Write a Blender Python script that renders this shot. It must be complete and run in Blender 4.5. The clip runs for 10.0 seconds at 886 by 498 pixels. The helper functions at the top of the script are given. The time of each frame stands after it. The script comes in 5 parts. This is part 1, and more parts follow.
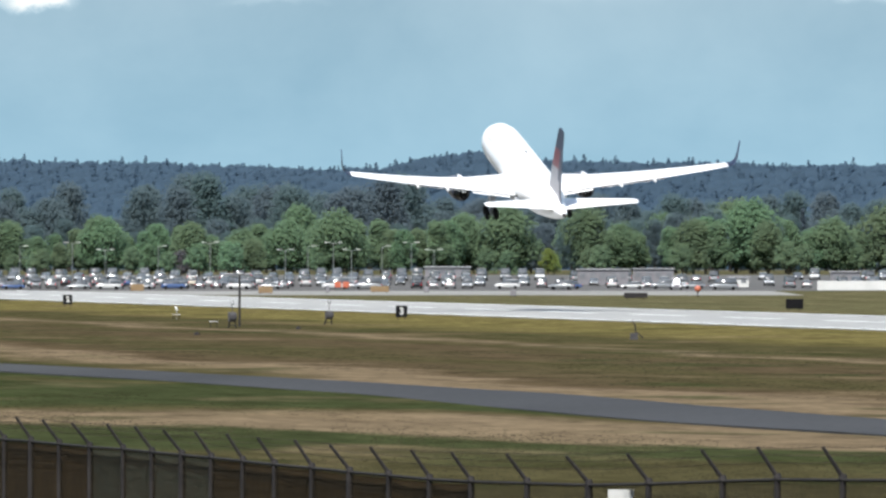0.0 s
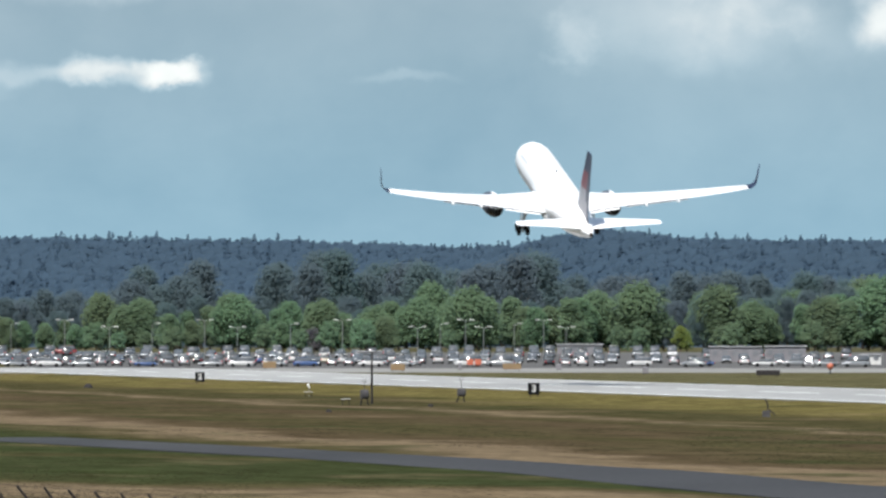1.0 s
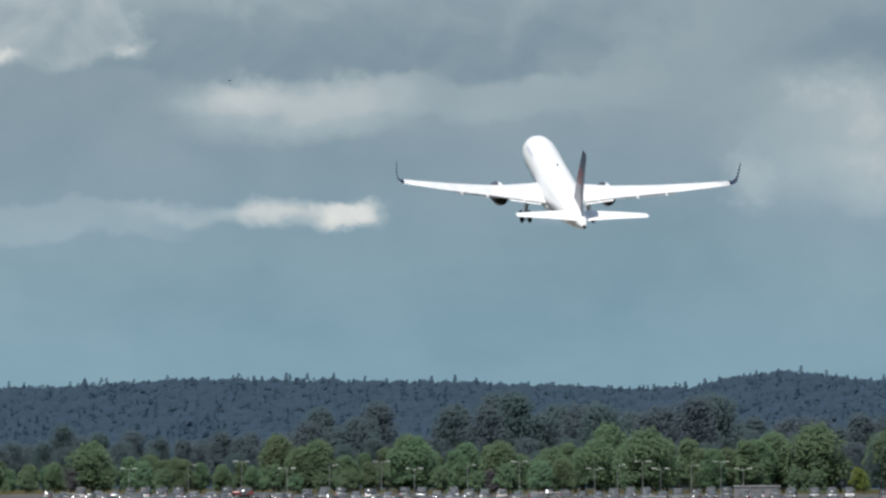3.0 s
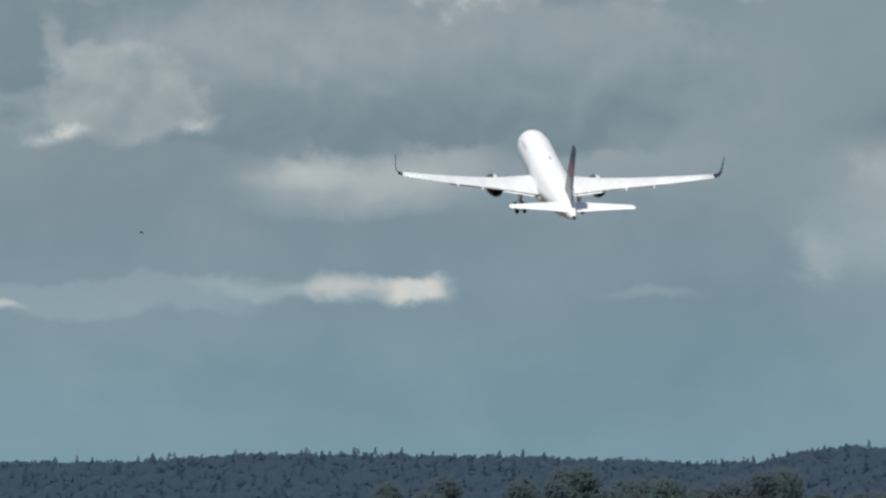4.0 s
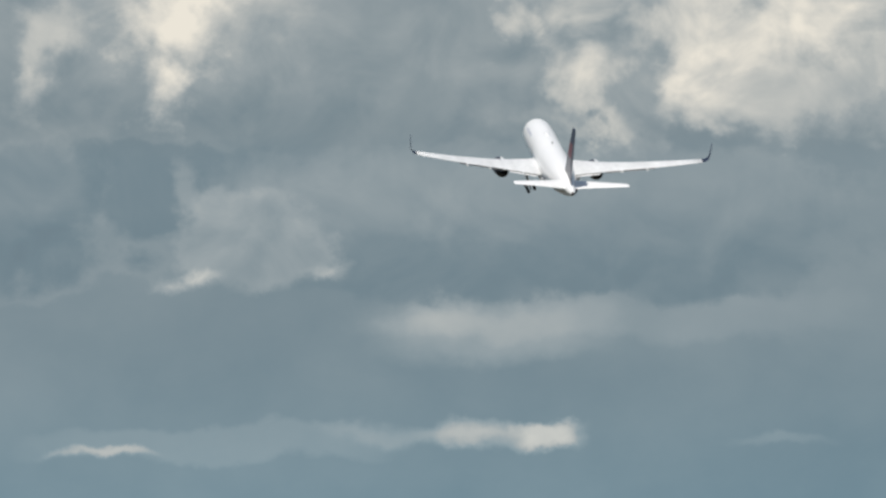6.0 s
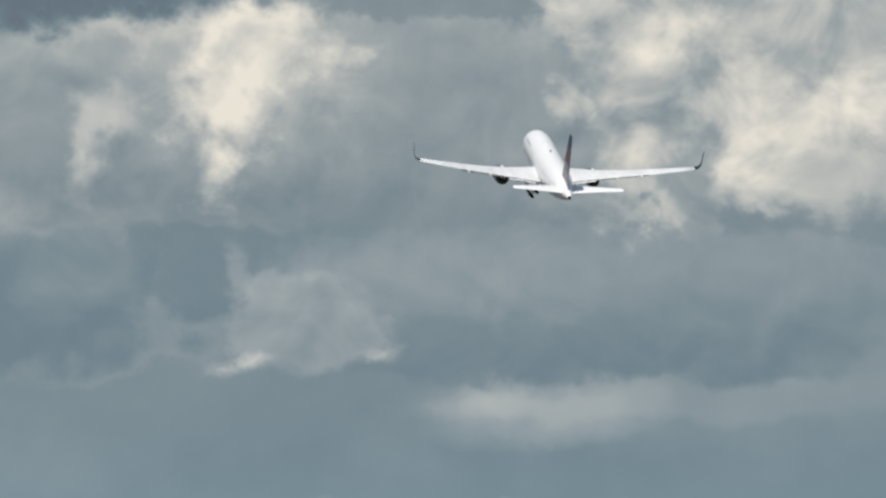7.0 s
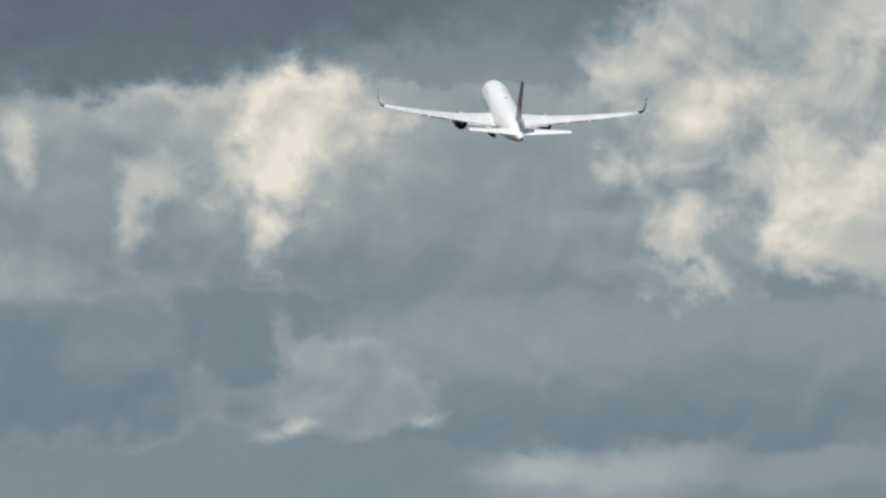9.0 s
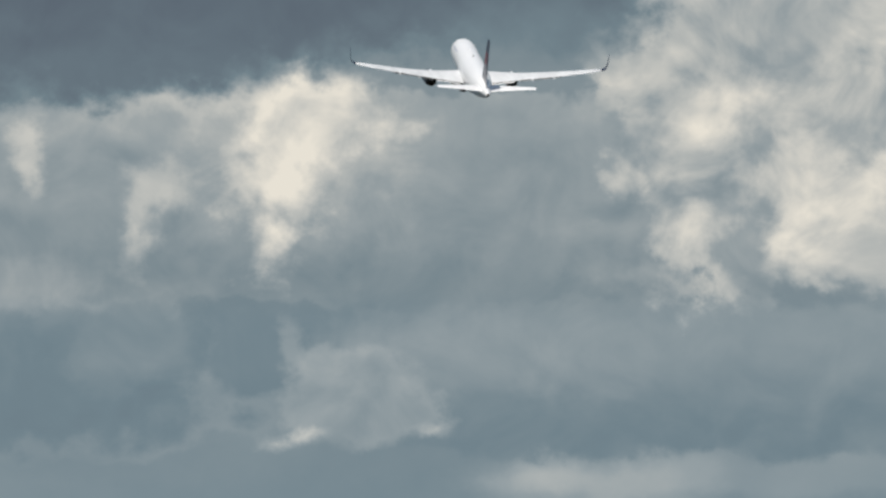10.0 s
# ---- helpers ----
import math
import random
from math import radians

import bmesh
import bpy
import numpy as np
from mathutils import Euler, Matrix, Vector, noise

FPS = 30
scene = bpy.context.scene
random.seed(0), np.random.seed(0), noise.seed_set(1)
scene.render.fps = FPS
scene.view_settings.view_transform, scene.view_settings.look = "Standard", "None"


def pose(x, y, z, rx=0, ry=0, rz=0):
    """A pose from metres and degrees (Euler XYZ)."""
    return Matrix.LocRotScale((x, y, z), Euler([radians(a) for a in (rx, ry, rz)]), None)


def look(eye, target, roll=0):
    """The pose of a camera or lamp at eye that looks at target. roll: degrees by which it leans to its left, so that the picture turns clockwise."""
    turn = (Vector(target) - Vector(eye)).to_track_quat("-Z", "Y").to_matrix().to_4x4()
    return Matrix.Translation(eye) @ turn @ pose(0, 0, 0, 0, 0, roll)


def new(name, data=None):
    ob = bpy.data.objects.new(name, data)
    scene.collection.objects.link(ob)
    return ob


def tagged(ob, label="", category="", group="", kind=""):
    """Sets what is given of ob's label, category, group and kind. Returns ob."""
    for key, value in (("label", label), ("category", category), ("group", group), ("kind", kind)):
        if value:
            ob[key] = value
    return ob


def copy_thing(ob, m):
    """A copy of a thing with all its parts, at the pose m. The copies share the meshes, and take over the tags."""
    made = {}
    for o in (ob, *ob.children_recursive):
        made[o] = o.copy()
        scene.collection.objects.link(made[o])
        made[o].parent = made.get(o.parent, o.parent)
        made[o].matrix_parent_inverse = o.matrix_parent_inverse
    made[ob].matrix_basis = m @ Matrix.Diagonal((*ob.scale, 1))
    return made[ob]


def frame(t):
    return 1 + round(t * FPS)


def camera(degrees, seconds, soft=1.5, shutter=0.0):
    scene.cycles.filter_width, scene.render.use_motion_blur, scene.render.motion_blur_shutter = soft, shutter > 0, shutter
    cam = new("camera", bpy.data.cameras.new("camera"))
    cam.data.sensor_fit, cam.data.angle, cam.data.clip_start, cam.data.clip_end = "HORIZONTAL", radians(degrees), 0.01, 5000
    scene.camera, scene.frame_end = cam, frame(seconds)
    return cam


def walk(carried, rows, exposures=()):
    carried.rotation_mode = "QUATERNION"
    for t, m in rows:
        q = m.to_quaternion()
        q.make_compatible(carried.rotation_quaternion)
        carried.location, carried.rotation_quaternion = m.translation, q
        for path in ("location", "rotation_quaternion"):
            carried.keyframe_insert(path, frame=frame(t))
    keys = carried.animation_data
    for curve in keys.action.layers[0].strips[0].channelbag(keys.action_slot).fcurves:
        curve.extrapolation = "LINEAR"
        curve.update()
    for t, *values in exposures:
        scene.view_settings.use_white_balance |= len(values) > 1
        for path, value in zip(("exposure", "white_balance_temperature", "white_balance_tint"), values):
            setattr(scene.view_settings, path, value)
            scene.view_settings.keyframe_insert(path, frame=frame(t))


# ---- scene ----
cam = camera(4.35, 10.0, soft=2.6)
EYE = (0.0, 0.0, 8.0)
F = 784 / math.tan(radians(4.35 / 2))


def aim(u, v, roll=0.0):
    """The camera turned u steps to the left and v steps up from level north, in parts of its lens."""
    return pose(*EYE, 90 + math.degrees(math.atan((v - 3.5) / F)), 0, math.degrees(math.atan(u / F))) @ pose(0, 0, 0, 0, 0, roll)


PAN = [(0, 0, 0), (0.5, 122, 66.5), (1, 234, 137), (1.5, 322, 193), (2, 404, 255), (2.5, 482, 322), (2.7, 509.5, 348), (3.8, 643, 494), (4, 668, 520), (4.5, 731.5, 590), (5, 790, 651),
       (5.5, 844, 706), (6, 900, 779), (6.2, 925, 809), (7.3, 1012, 960), (7.5, 1025, 978), (8, 1051.5, 1011), (8.5, 1064.5, 1028), (9, 1074.5, 1043), (9.5, 1084, 1055), (10, 1087.5, 1058)]
walk(cam, [(t, aim(u, v)) for t, u, v in PAN], exposures=[(0, 1.22, 6250, 10), (1, 1.03, 6280, 10), (2.5, 0.66, 6300, 10), (4, 0.32, 6450, 10), (5.5, 0.22, 6500, 10), (7.5, 0.17, 6500, 10), (10, 0.15, 6500, 10)])

# ---- light ----
SUN_AZ, SUN_EL = -163.0, 55.0   # degrees east of north, degrees up
world = bpy.data.worlds.new("sky")
scene.world = world
world.use_nodes = True
wn, wl = world.node_tree.nodes, world.node_tree.links
wn.clear()


def wnode(kind, **sets):
    n = wn.new(kind)
    for k, v in sets.items():
        n.inputs[k].default_value = v
    return n


def wmath(op, a, b=None, c=None):
    n = wn.new("ShaderNodeMath")
    n.operation = op
    for i, x in enumerate((a, b, c)):
        if x is None:
            continue
        if isinstance(x, (int, float)):
            n.inputs[i].default_value = x
        else:
            wl.new(x, n.inputs[i])
    return n.outputs[0]


def wvec(op, a, b=None, c=None):
    n = wn.new("ShaderNodeVectorMath")
    n.operation = op
    for i, x in enumerate((a, b, c)):
        if x is None:
            continue
        if isinstance(x, (tuple, Vector)):
            n.inputs[i].default_value = x
        else:
            wl.new(x, n.inputs[i])
    return n.outputs["Value"] if op == "LENGTH" else n.outputs["Vector"]


def build_sky():
    tc = wn.new("ShaderNodeTexCoord")
    sky = wn.new("ShaderNodeTexSky")
    sky.sky_type, sky.sun_disc = "NISHITA", False
    sky.sun_elevation, sky.sun_rotation = radians(SUN_EL), radians(SUN_AZ)
    # cloud plane: one unit is 1/20.64 of a radian
    p = wvec("MULTIPLY", tc.outputs["Generated"], (F / 1000, F / 1000, F / 1000))

    def fbm(scale, detail, rough, stretch, shift, dist=0.0):
        q = wvec("MULTIPLY_ADD", p, (scale, scale, scale * stretch), shift)
        n = wnode("ShaderNodeTexNoise", Scale=1.0, Detail=detail, Roughness=rough, Distortion=dist)
        wl.new(q, n.inputs["Vector"])
        return n
    w1 = fbm(6.0, 7, 0.54, 1.2, (3.1, 1.7, 5.2))
    warp = wvec("MULTIPLY", wvec("SUBTRACT", w1.outputs["Color"], (0.5, 0.5, 0.5)), (0.17, 0.0, 0.12))
    sep = wn.new("ShaderNodeSeparateXYZ")
    wl.new(p, sep.inputs[0])
    high = wnode("ShaderNodeMapRange")
    high.interpolation_type = "SMOOTHSTEP"
    wl.new(sep.outputs[2], high.inputs["Value"])
    for k, x in (("From Min", 0.55), ("From Max", 0.95), ("To Min", 0.25), ("To Max", 1.0)):
        high.inputs[k].default_value = x
    w2 = fbm(17.0, 5, 0.6, 1.1, (1.3, 8.8, 4.1))
    fine = wn.new("ShaderNodeVectorMath")
    fine.operation = "SCALE"
    wl.new(wvec("MULTIPLY", wvec("SUBTRACT", w2.outputs["Color"], (0.5, 0.5, 0.5)), (0.06, 0.0, 0.05)), fine.inputs[0])
    wl.new(high.outputs[0], fine.inputs["Scale"])
    pw = wvec("ADD", wvec("ADD", p, warp), fine.outputs[0])
    flat = wvec("MULTIPLY", pw, (1, 0, 1))
    total = None

    def lobe(u, v, su, sv, weight, edge=0.25, blunt=False):
        """A cloud lobe at (u, v) with half sizes su, sv: soft over the outer part; blunt: boxy, as a flat-based cloud."""
        nonlocal total
        cx, cz = (u - 784) / 1000, (437.5 - v) / 1000
        inv = (1000 / su, 0.0, 1000 / sv)
        q = wvec("MULTIPLY_ADD", flat, inv, (-cx * inv[0], 0.0, -cz * inv[2]))
        if blunt:
            q = wvec("MULTIPLY", q, q)
        m = wnode("ShaderNodeMapRange")
        m.interpolation_type = "SMOOTHSTEP"
        wl.new(wvec("LENGTH", q), m.inputs["Value"])
        for k, x in (("From Min", edge), ("From Max", 1.25), ("To Min", weight), ("To Max", 0.0)):
            m.inputs[k].default_value = x
        total = m.outputs[0] if total is None else wmath("ADD", total, m.outputs[0])
    # the whole upper sky is a little paler
    lobe(-200, -760, 1700, 480, 0.02, 0.6, True)
    # the small bright cloud low over the hills, and its tail
    lobe(62, -15, 62, 27, 0.27, 0.2, True)
    lobe(10, -14, 120, 28, 0.13, 0.3, True)
    lobe(-60, -13, 110, 20, 0.10, 0.05)
    lobe(118, 0, 26, 18, 0.12, 0.05)
    lobe(-150, -14, 190, 24, 0.10)
    lobe(-700, 24, 100, 12, 0.26)
    lobe(-520, 6, 330, 34, 0.06, 0.4, True)
    lobe(480, 2, 110, 14, 0.06)
    # the pale bank above it, with a flat dim ceiling
    lobe(-40, -190, 210, 66, 0.13, 0.02, True)
    lobe(-110, -205, 130, 40, 0.08, 0.05)
    lobe(180, -215, 420, 46, 0.05, 0.3, True)
    lobe(-60, -272, 380, 22, -0.06, 0.2)
    # broken cloud to the east
    lobe(960, -160, 230, 150, 0.12, 0.1)
    lobe(1050, -300, 260, 60, -0.07, 0.2)
    # pale cloud farther east
    lobe(1320, -115, 70, 60, 0.32, 0.1)
    lobe(1080, -70, 330, 60, 0.07, 0.2)
    lobe(1500, -10, 120, 26, 0.25, 0.1)
    n1 = fbm(2.2, 7, 0.55, 1.6, (0.3, 4.4, 2.0), 0.2)
    n2 = fbm(7.0, 8, 0.55, 1.1, (7.3, 0.4, 1.0), 0.15)
    n3 = fbm(24.0, 6, 0.6, 1.1, (2.2, 6.1, 9.4))
    # the same billows looked up a little nearer the sun: their difference is the light on their flanks
    here, lit = (fbm(6.0, 6, 0.5, 1.1, (7.3 - dx, 0.4, 1.0 + dz), 0.5) for dx, dz in ((0, 0), (0.09, 0.22)))
    relief = wmath("SUBTRACT", here.outputs[0], lit.outputs[0])
    v1 = wmath("MULTIPLY_ADD", n1.outputs[0], 0.16, -0.08)
    b = wmath("ADD", wmath("ADD", total, 0.35), v1)
    b = wmath("MULTIPLY_ADD", wmath("SUBTRACT", n2.outputs[0], 0.5), wmath("MULTIPLY_ADD", wmath("MAXIMUM", total, 0.0), 0.5, 0.05), b)
    ragged = wmath("ADD", wmath("MULTIPLY_ADD", n2.outputs[0], 2.0, -1.0), wmath("MULTIPLY_ADD", n3.outputs[0], 0.7, -0.35))

    def shape(lobes, amp):
        """Depth inside a heap of lobes (u, v, half width, half height, blunt), its outline torn by amp."""
        deep = None
        for u, v, su, sv, blunt in lobes:
            cx, cz = (u - 784 - 1087) / 1000, (437.5 + 1058 - v) / 1000
            inv = (1000 / su, 0.0, 1000 / sv)
            q = wvec("MULTIPLY_ADD", flat, inv, (-cx * inv[0], 0.0, -cz * inv[2]))
            if blunt:
                q = wvec("MULTIPLY", q, q)
            size = min(su, sv) / (2000 if blunt else 1000)
            d = wmath("MULTIPLY_ADD", wvec("LENGTH", q), -size, size)
            if deep is None:
                deep = d
            else:
                deep = wmath("SMOOTH_MAX", deep, d, 0.03)
        return wmath("MULTIPLY_ADD", ragged, amp / 1000, deep)

    def ease(x, lo, hi, a, c):
        m = wnode("ShaderNodeMapRange")
        m.interpolation_type = "SMOOTHSTEP"
        wl.new(x, m.inputs["Value"])
        for k, y in (("From Min", lo), ("From Max", hi), ("To Min", a), ("To Max", c)):
            m.inputs[k].default_value = y
        return m.outputs[0]

    def cloud(lobes, soft, amp, tone, top=None, v0=0, v1=1, rim=0.0, rim_deep=40, bumps=0.3, strength=1.0):
        """Lays a cloud over what is behind it: tone at its foot v1, top at its crown v0, a lit rim, billows in relief."""
        nonlocal b
        deep = shape(lobes, amp)
        mask = ease(deep, -soft / 1000, soft / 1000, 0.0, strength)
        value = tone if top is None else ease(sep.outputs[2], (437.5 + 1058 - v1) / 1000, (437.5 + 1058 - v0) / 1000, tone, top)
        value = wmath("MULTIPLY_ADD", relief, bumps, value)
        if rim:
            value = wmath("ADD", value, ease(deep, 0.0, rim_deep / 1000, rim, 0.0))
        b = wmath("MULTIPLY_ADD", wmath("SUBTRACT", value, b), mask, b)
    # the dim band under the great bank, and a darker foot
    cloud([(1130, 665, 570, 140, True)], 14, 40, 0.32, 0.42, 540, 800, bumps=0.2)
    cloud([(1060, 770, 330, 34, False)], 40, 40, 0.30, bumps=0.1, strength=0.6)
    # cloud in the west with a lit eastern rim
    cloud([(120, 665, 275, 145, True), (430, 735, 90, 36, False)], 10, 45, 0.30, 0.36, 540, 780, rim=0.10, rim_deep=36, bumps=0.2)
    cloud([(40, 700, 200, 100, False)], 50, 50, 0.285, bumps=0.1, strength=0.7)
    cloud([(215, 620, 70, 90, False)], 20, 40, 0.375, bumps=0.25, strength=0.5)
    # the blue hole between, and a wisp in it
    cloud([(515, 582, 150, 58, True), (460, 640, 84, 60, False)], 16, 40, 0.30, bumps=0.1, strength=0.9)
    cloud([(528, 610, 20, 36, False)], 18, 40, 0.43, bumps=0.3)
    # torn scraps low in the east
    cloud([(1880, 976, 26, 30, False), (2030, 850, 46, 22, False), (2090, 905, 30, 44, False), (2170, 940, 60, 36, False), (2165, 826, 50, 36, False)], 40, 90, 0.62, bumps=0.5, strength=0.5)
    # the square tower with bright feet
    cloud([(700, 600, 100, 70, False), (880, 610, 260, 90, True)], 30, 50, 0.425, 0.43, 530, 700, bumps=0.3, strength=0.85)
    cloud([(630, 712, 112, 92, True), (735, 735, 50, 45, False)], 14, 28, 0.445, 0.47, 640, 790, rim=0.03, rim_deep=26, bumps=0.4)
    cloud([(540, 775, 50, 18, False)], 16, 30, 0.80, bumps=0.3, strength=0.8)
    cloud([(768, 760, 30, 16, False)], 16, 30, 0.68, bumps=0.3, strength=0.75)
    # the great grey bank with its flat dark floor
    cloud([(470, 350, 800, 186, True), (850, 440, 330, 105, True)], 9, 34, 0.385, 0.53, 170, 510, bumps=0.4)
    cloud([(800, 505, 360, 46, False)], 45, 50, 0.345, bumps=0.15, strength=0.85)
    cloud([(900, 320, 200, 190, False)], 120, 60, 0.43, bumps=0.3, strength=0.6)
    cloud([(330, 300, 120, 90, False)], 70, 70, 0.45, bumps=0.3, strength=0.5)
    cloud([(110, 400, 280, 90, False)], 90, 60, 0.40, bumps=0.25, strength=0.6)
    # its bright crowns
    cloud([(520, 260, 190, 160, False)], 90, 110, 0.64, bumps=0.7, strength=0.75)
    cloud([(490, 300, 60, 120, False), (575, 200, 105, 75, False)], 50, 110, 0.95, bumps=1.2, strength=0.95)
    cloud([(300, 172, 130, 24, False), (420, 165, 60, 22, False)], 30, 60, 0.85, bumps=0.8, strength=0.9)
    cloud([(265, 335, 44, 34, False), (252, 395, 14, 40, False)], 28, 60, 0.76, bumps=0.5, strength=0.75)
    cloud([(72, 245, 26, 52, False)], 22, 45, 0.80, bumps=0.5, strength=0.85)
    cloud([(90, 505, 70, 22, False), (10, 500, 60, 30, False)], 26, 45, 0.56, bumps=0.4, strength=0.6)
    # the bright mottled mass in the east, torn along its edge
    cloud([(1490, 190, 360, 320, True), (1110, 305, 56, 52, False), (1228, 415, 62, 86, False), (1130, 150, 70, 130, False)], 22, 85, 0.61, 0.68, 0, 500, bumps=1.2)
    cloud([(1480, 420, 150, 60, False), (1240, 420, 36, 60, False), (1420, 300, 80, 90, False), (1165, 80, 50, 40, False), (1120, 310, 26, 30, False), (1250, 190, 70, 60, False), (1560, 330, 90, 60, False)], 55, 130, 0.86, bumps=1.3, strength=0.85)
    cloud([(1330, 440, 46, 84, False), (1100, 235, 34, 34, False), (1172, 345, 22, 60, False), (1300, 330, 24, 50, False)], 24, 75, 0.42, bumps=0.3, strength=0.9)
    cloud([(1510, 225, 80, 36, False), (1400, 140, 60, 30, False), (1330, 250, 30, 40, False)], 40, 110, 0.48, bumps=0.6, strength=0.8)
    cloud([(1390, 30, 200, 60, False)], 60, 80, 0.56, bumps=0.7, strength=0.7)
    cloud([(1180, 490, 90, 18, False), (1760, 470, 250, 50, True)], 26, 45, 0.60, bumps=0.3, strength=0.7)
    # the dark slate ceiling
    cloud([(60, -40, 420, 215, True), (430, -75, 330, 200, True), (780, -90, 360, 150, True), (-500, -40, 500, 240, True)], 42, 95, 0.175, 0.10, -60, 140, bumps=0.2)
    cloud([(960, 60, 170, 60, False)], 60, 60, 0.33, bumps=0.25, strength=0.7)
    ramp = wn.new("ShaderNodeValToRGB")
    el = ramp.color_ramp.elements
    el[0].position, el[0].color = 0.0, (0.073, 0.089, 0.122, 1)
    el[1].position, el[1].color = 1.0, (0.72, 0.69, 0.61, 1)
    for pos, c in ((0.3, (0.148, 0.204, 0.236)), (0.5, (0.275, 0.318, 0.335)), (0.75, (0.49, 0.50, 0.475))):
        e = el.new(pos)
        e.color = (*c, 1)
    wl.new(b, ramp.inputs[0])
    # clearer, bluer air low over the land, whose haze pales towards the horizon
    low = wnode("ShaderNodeMapRange")
    low.interpolation_type = "SMOOTHSTEP"
    wl.new(sep.outputs[2], low.inputs["Value"])
    for k, x in (("From Min", 0.0), ("From Max", 0.75), ("To Min", 1.0), ("To Max", 0.0)):
        low.inputs[k].default_value = x
    haze = wn.new("ShaderNodeMix")
    haze.data_type, haze.blend_type = "RGBA", "MULTIPLY"
    wl.new(wmath("MULTIPLY", low.outputs[0], ease(b, 0.4, 0.62, 1.0, 0.05)), haze.inputs["Factor"])
    wl.new(ramp.outputs[0], haze.inputs["A"])
    haze.inputs["B"].default_value = (0.83, 1.05, 1.14, 1)
    # the high bank is a more neutral grey
    bank = wn.new("ShaderNodeMix")
    bank.data_type, bank.blend_type = "RGBA", "MULTIPLY"
    wl.new(ease(sep.outputs[2], 0.92, 0.99, 0.0, 1.0), bank.inputs["Factor"])
    wl.new(haze.outputs["Result"], bank.inputs["A"])
    bank.inputs["B"].default_value = (1.0, 0.985, 0.975, 1)
    # high overhead the cloud breaks up and the clear sky shows
    over = wnode("ShaderNodeMapRange")
    wl.new(sep.outputs[2], over.inputs["Value"])
    for k, x in (("From Min", 4.0), ("From Max", 9.0), ("To Min", 0.0), ("To Max", 0.55)):
        over.inputs[k].default_value = x
    both = wn.new("ShaderNodeMix")
    both.data_type = "RGBA"
    clear = wvec("MULTIPLY", sky.outputs[0], (0.1, 0.1, 0.1))
    wl.new(over.outputs[0], both.inputs["Factor"])
    wl.new(bank.outputs["Result"], both.inputs["A"])
    wl.new(clear, both.inputs["B"])
    bg = wn.new("ShaderNodeBackground")
    wl.new(both.outputs["Result"], bg.inputs[0])
    out = wn.new("ShaderNodeOutputWorld")
    wl.new(bg.outputs[0], out.inputs[0])


build_sky()
sun_data = bpy.data.lights.new("sun", "SUN")
sun_data.energy, sun_data.angle, sun_data.color = 3.8, radians(0.53), (1.0, 0.95, 0.87)
sun = new("sun", sun_data)
sun.matrix_world = look((0, 0, 0), (-math.sin(radians(SUN_AZ)) * math.cos(radians(SUN_EL)), -math.cos(radians(SUN_AZ)) * math.cos(radians(SUN_EL)), -math.sin(radians(SUN_EL))))

# ---- materials ----


def surf(name, a, b, scale=1.0, rough=0.7, metal=0.0, bump=0.0, fine=8.0, stretch=(1, 1, 1), vary=0.0, coat=0.0, spec=0.5):
    """A surface of two tones mixed by broad and fine noise, with relief; vary: how far each object differs in tone."""
    m = bpy.data.materials.new(name)
    m.use_nodes = True
    n, l = m.node_tree.nodes, m.node_tree.links
    bsdf = n["Principled BSDF"]
    tc, mp = n.new("ShaderNodeTexCoord"), n.new("ShaderNodeMapping")
    mp.inputs["Scale"].default_value = stretch
    l.new(tc.outputs["Object"], mp.inputs[0])
    n1, n2 = n.new("ShaderNodeTexNoise"), n.new("ShaderNodeTexNoise")
    for x, s, d in ((n1, scale, 5), (n2, scale * fine, 4)):
        x.inputs["Scale"].default_value, x.inputs["Detail"].default_value = s, d
        l.new(mp.outputs[0], x.inputs["Vector"])
    mix = n.new("ShaderNodeMath")
    mix.operation = "MULTIPLY_ADD"
    l.new(n1.outputs[0], mix.inputs[0])
    mix.inputs[1].default_value = 0.6
    half = n.new("ShaderNodeMath")
    half.operation = "MULTIPLY"
    half.inputs[1].default_value = 0.4
    l.new(n2.outputs[0], half.inputs[0])
    l.new(half.outputs[0], mix.inputs[2])
    mr = n.new("ShaderNodeMapRange")
    mr.inputs["From Min"].default_value, mr.inputs["From Max"].default_value = 0.32, 0.68
    l.new(mix.outputs[0], mr.inputs[0])
    col = n.new("ShaderNodeMix")
    col.data_type = "RGBA"
    col.inputs["A"].default_value, col.inputs["B"].default_value = (*a, 1), (*b, 1)
    l.new(mr.outputs[0], col.inputs["Factor"])
    last = col.outputs["Result"]
    if vary:
        info, hsv, rng = n.new("ShaderNodeObjectInfo"), n.new("ShaderNodeHueSaturation"), n.new("ShaderNodeMapRange")
        rng.inputs["To Min"].default_value, rng.inputs["To Max"].default_value = 1 - vary, 1 + vary
        l.new(info.outputs["Random"], rng.inputs[0])
        l.new(rng.outputs[0], hsv.inputs["Value"])
        l.new(last, hsv.inputs["Color"])
        last = hsv.outputs[0]
    l.new(last, bsdf.inputs["Base Color"])
    bsdf.inputs["Roughness"].default_value, bsdf.inputs["Metallic"].default_value = rough, metal
    bsdf.inputs["Coat Weight"].default_value = coat
    bsdf.inputs["Specular IOR Level"].default_value = spec
    if bump:
        bp = n.new("ShaderNodeBump")
        bp.inputs["Strength"].default_value, bp.inputs["Distance"].default_value = 0.6, bump
        l.new(mix.outputs[0], bp.inputs["Height"])
        l.new(bp.outputs[0], bsdf.inputs["Normal"])
    return m


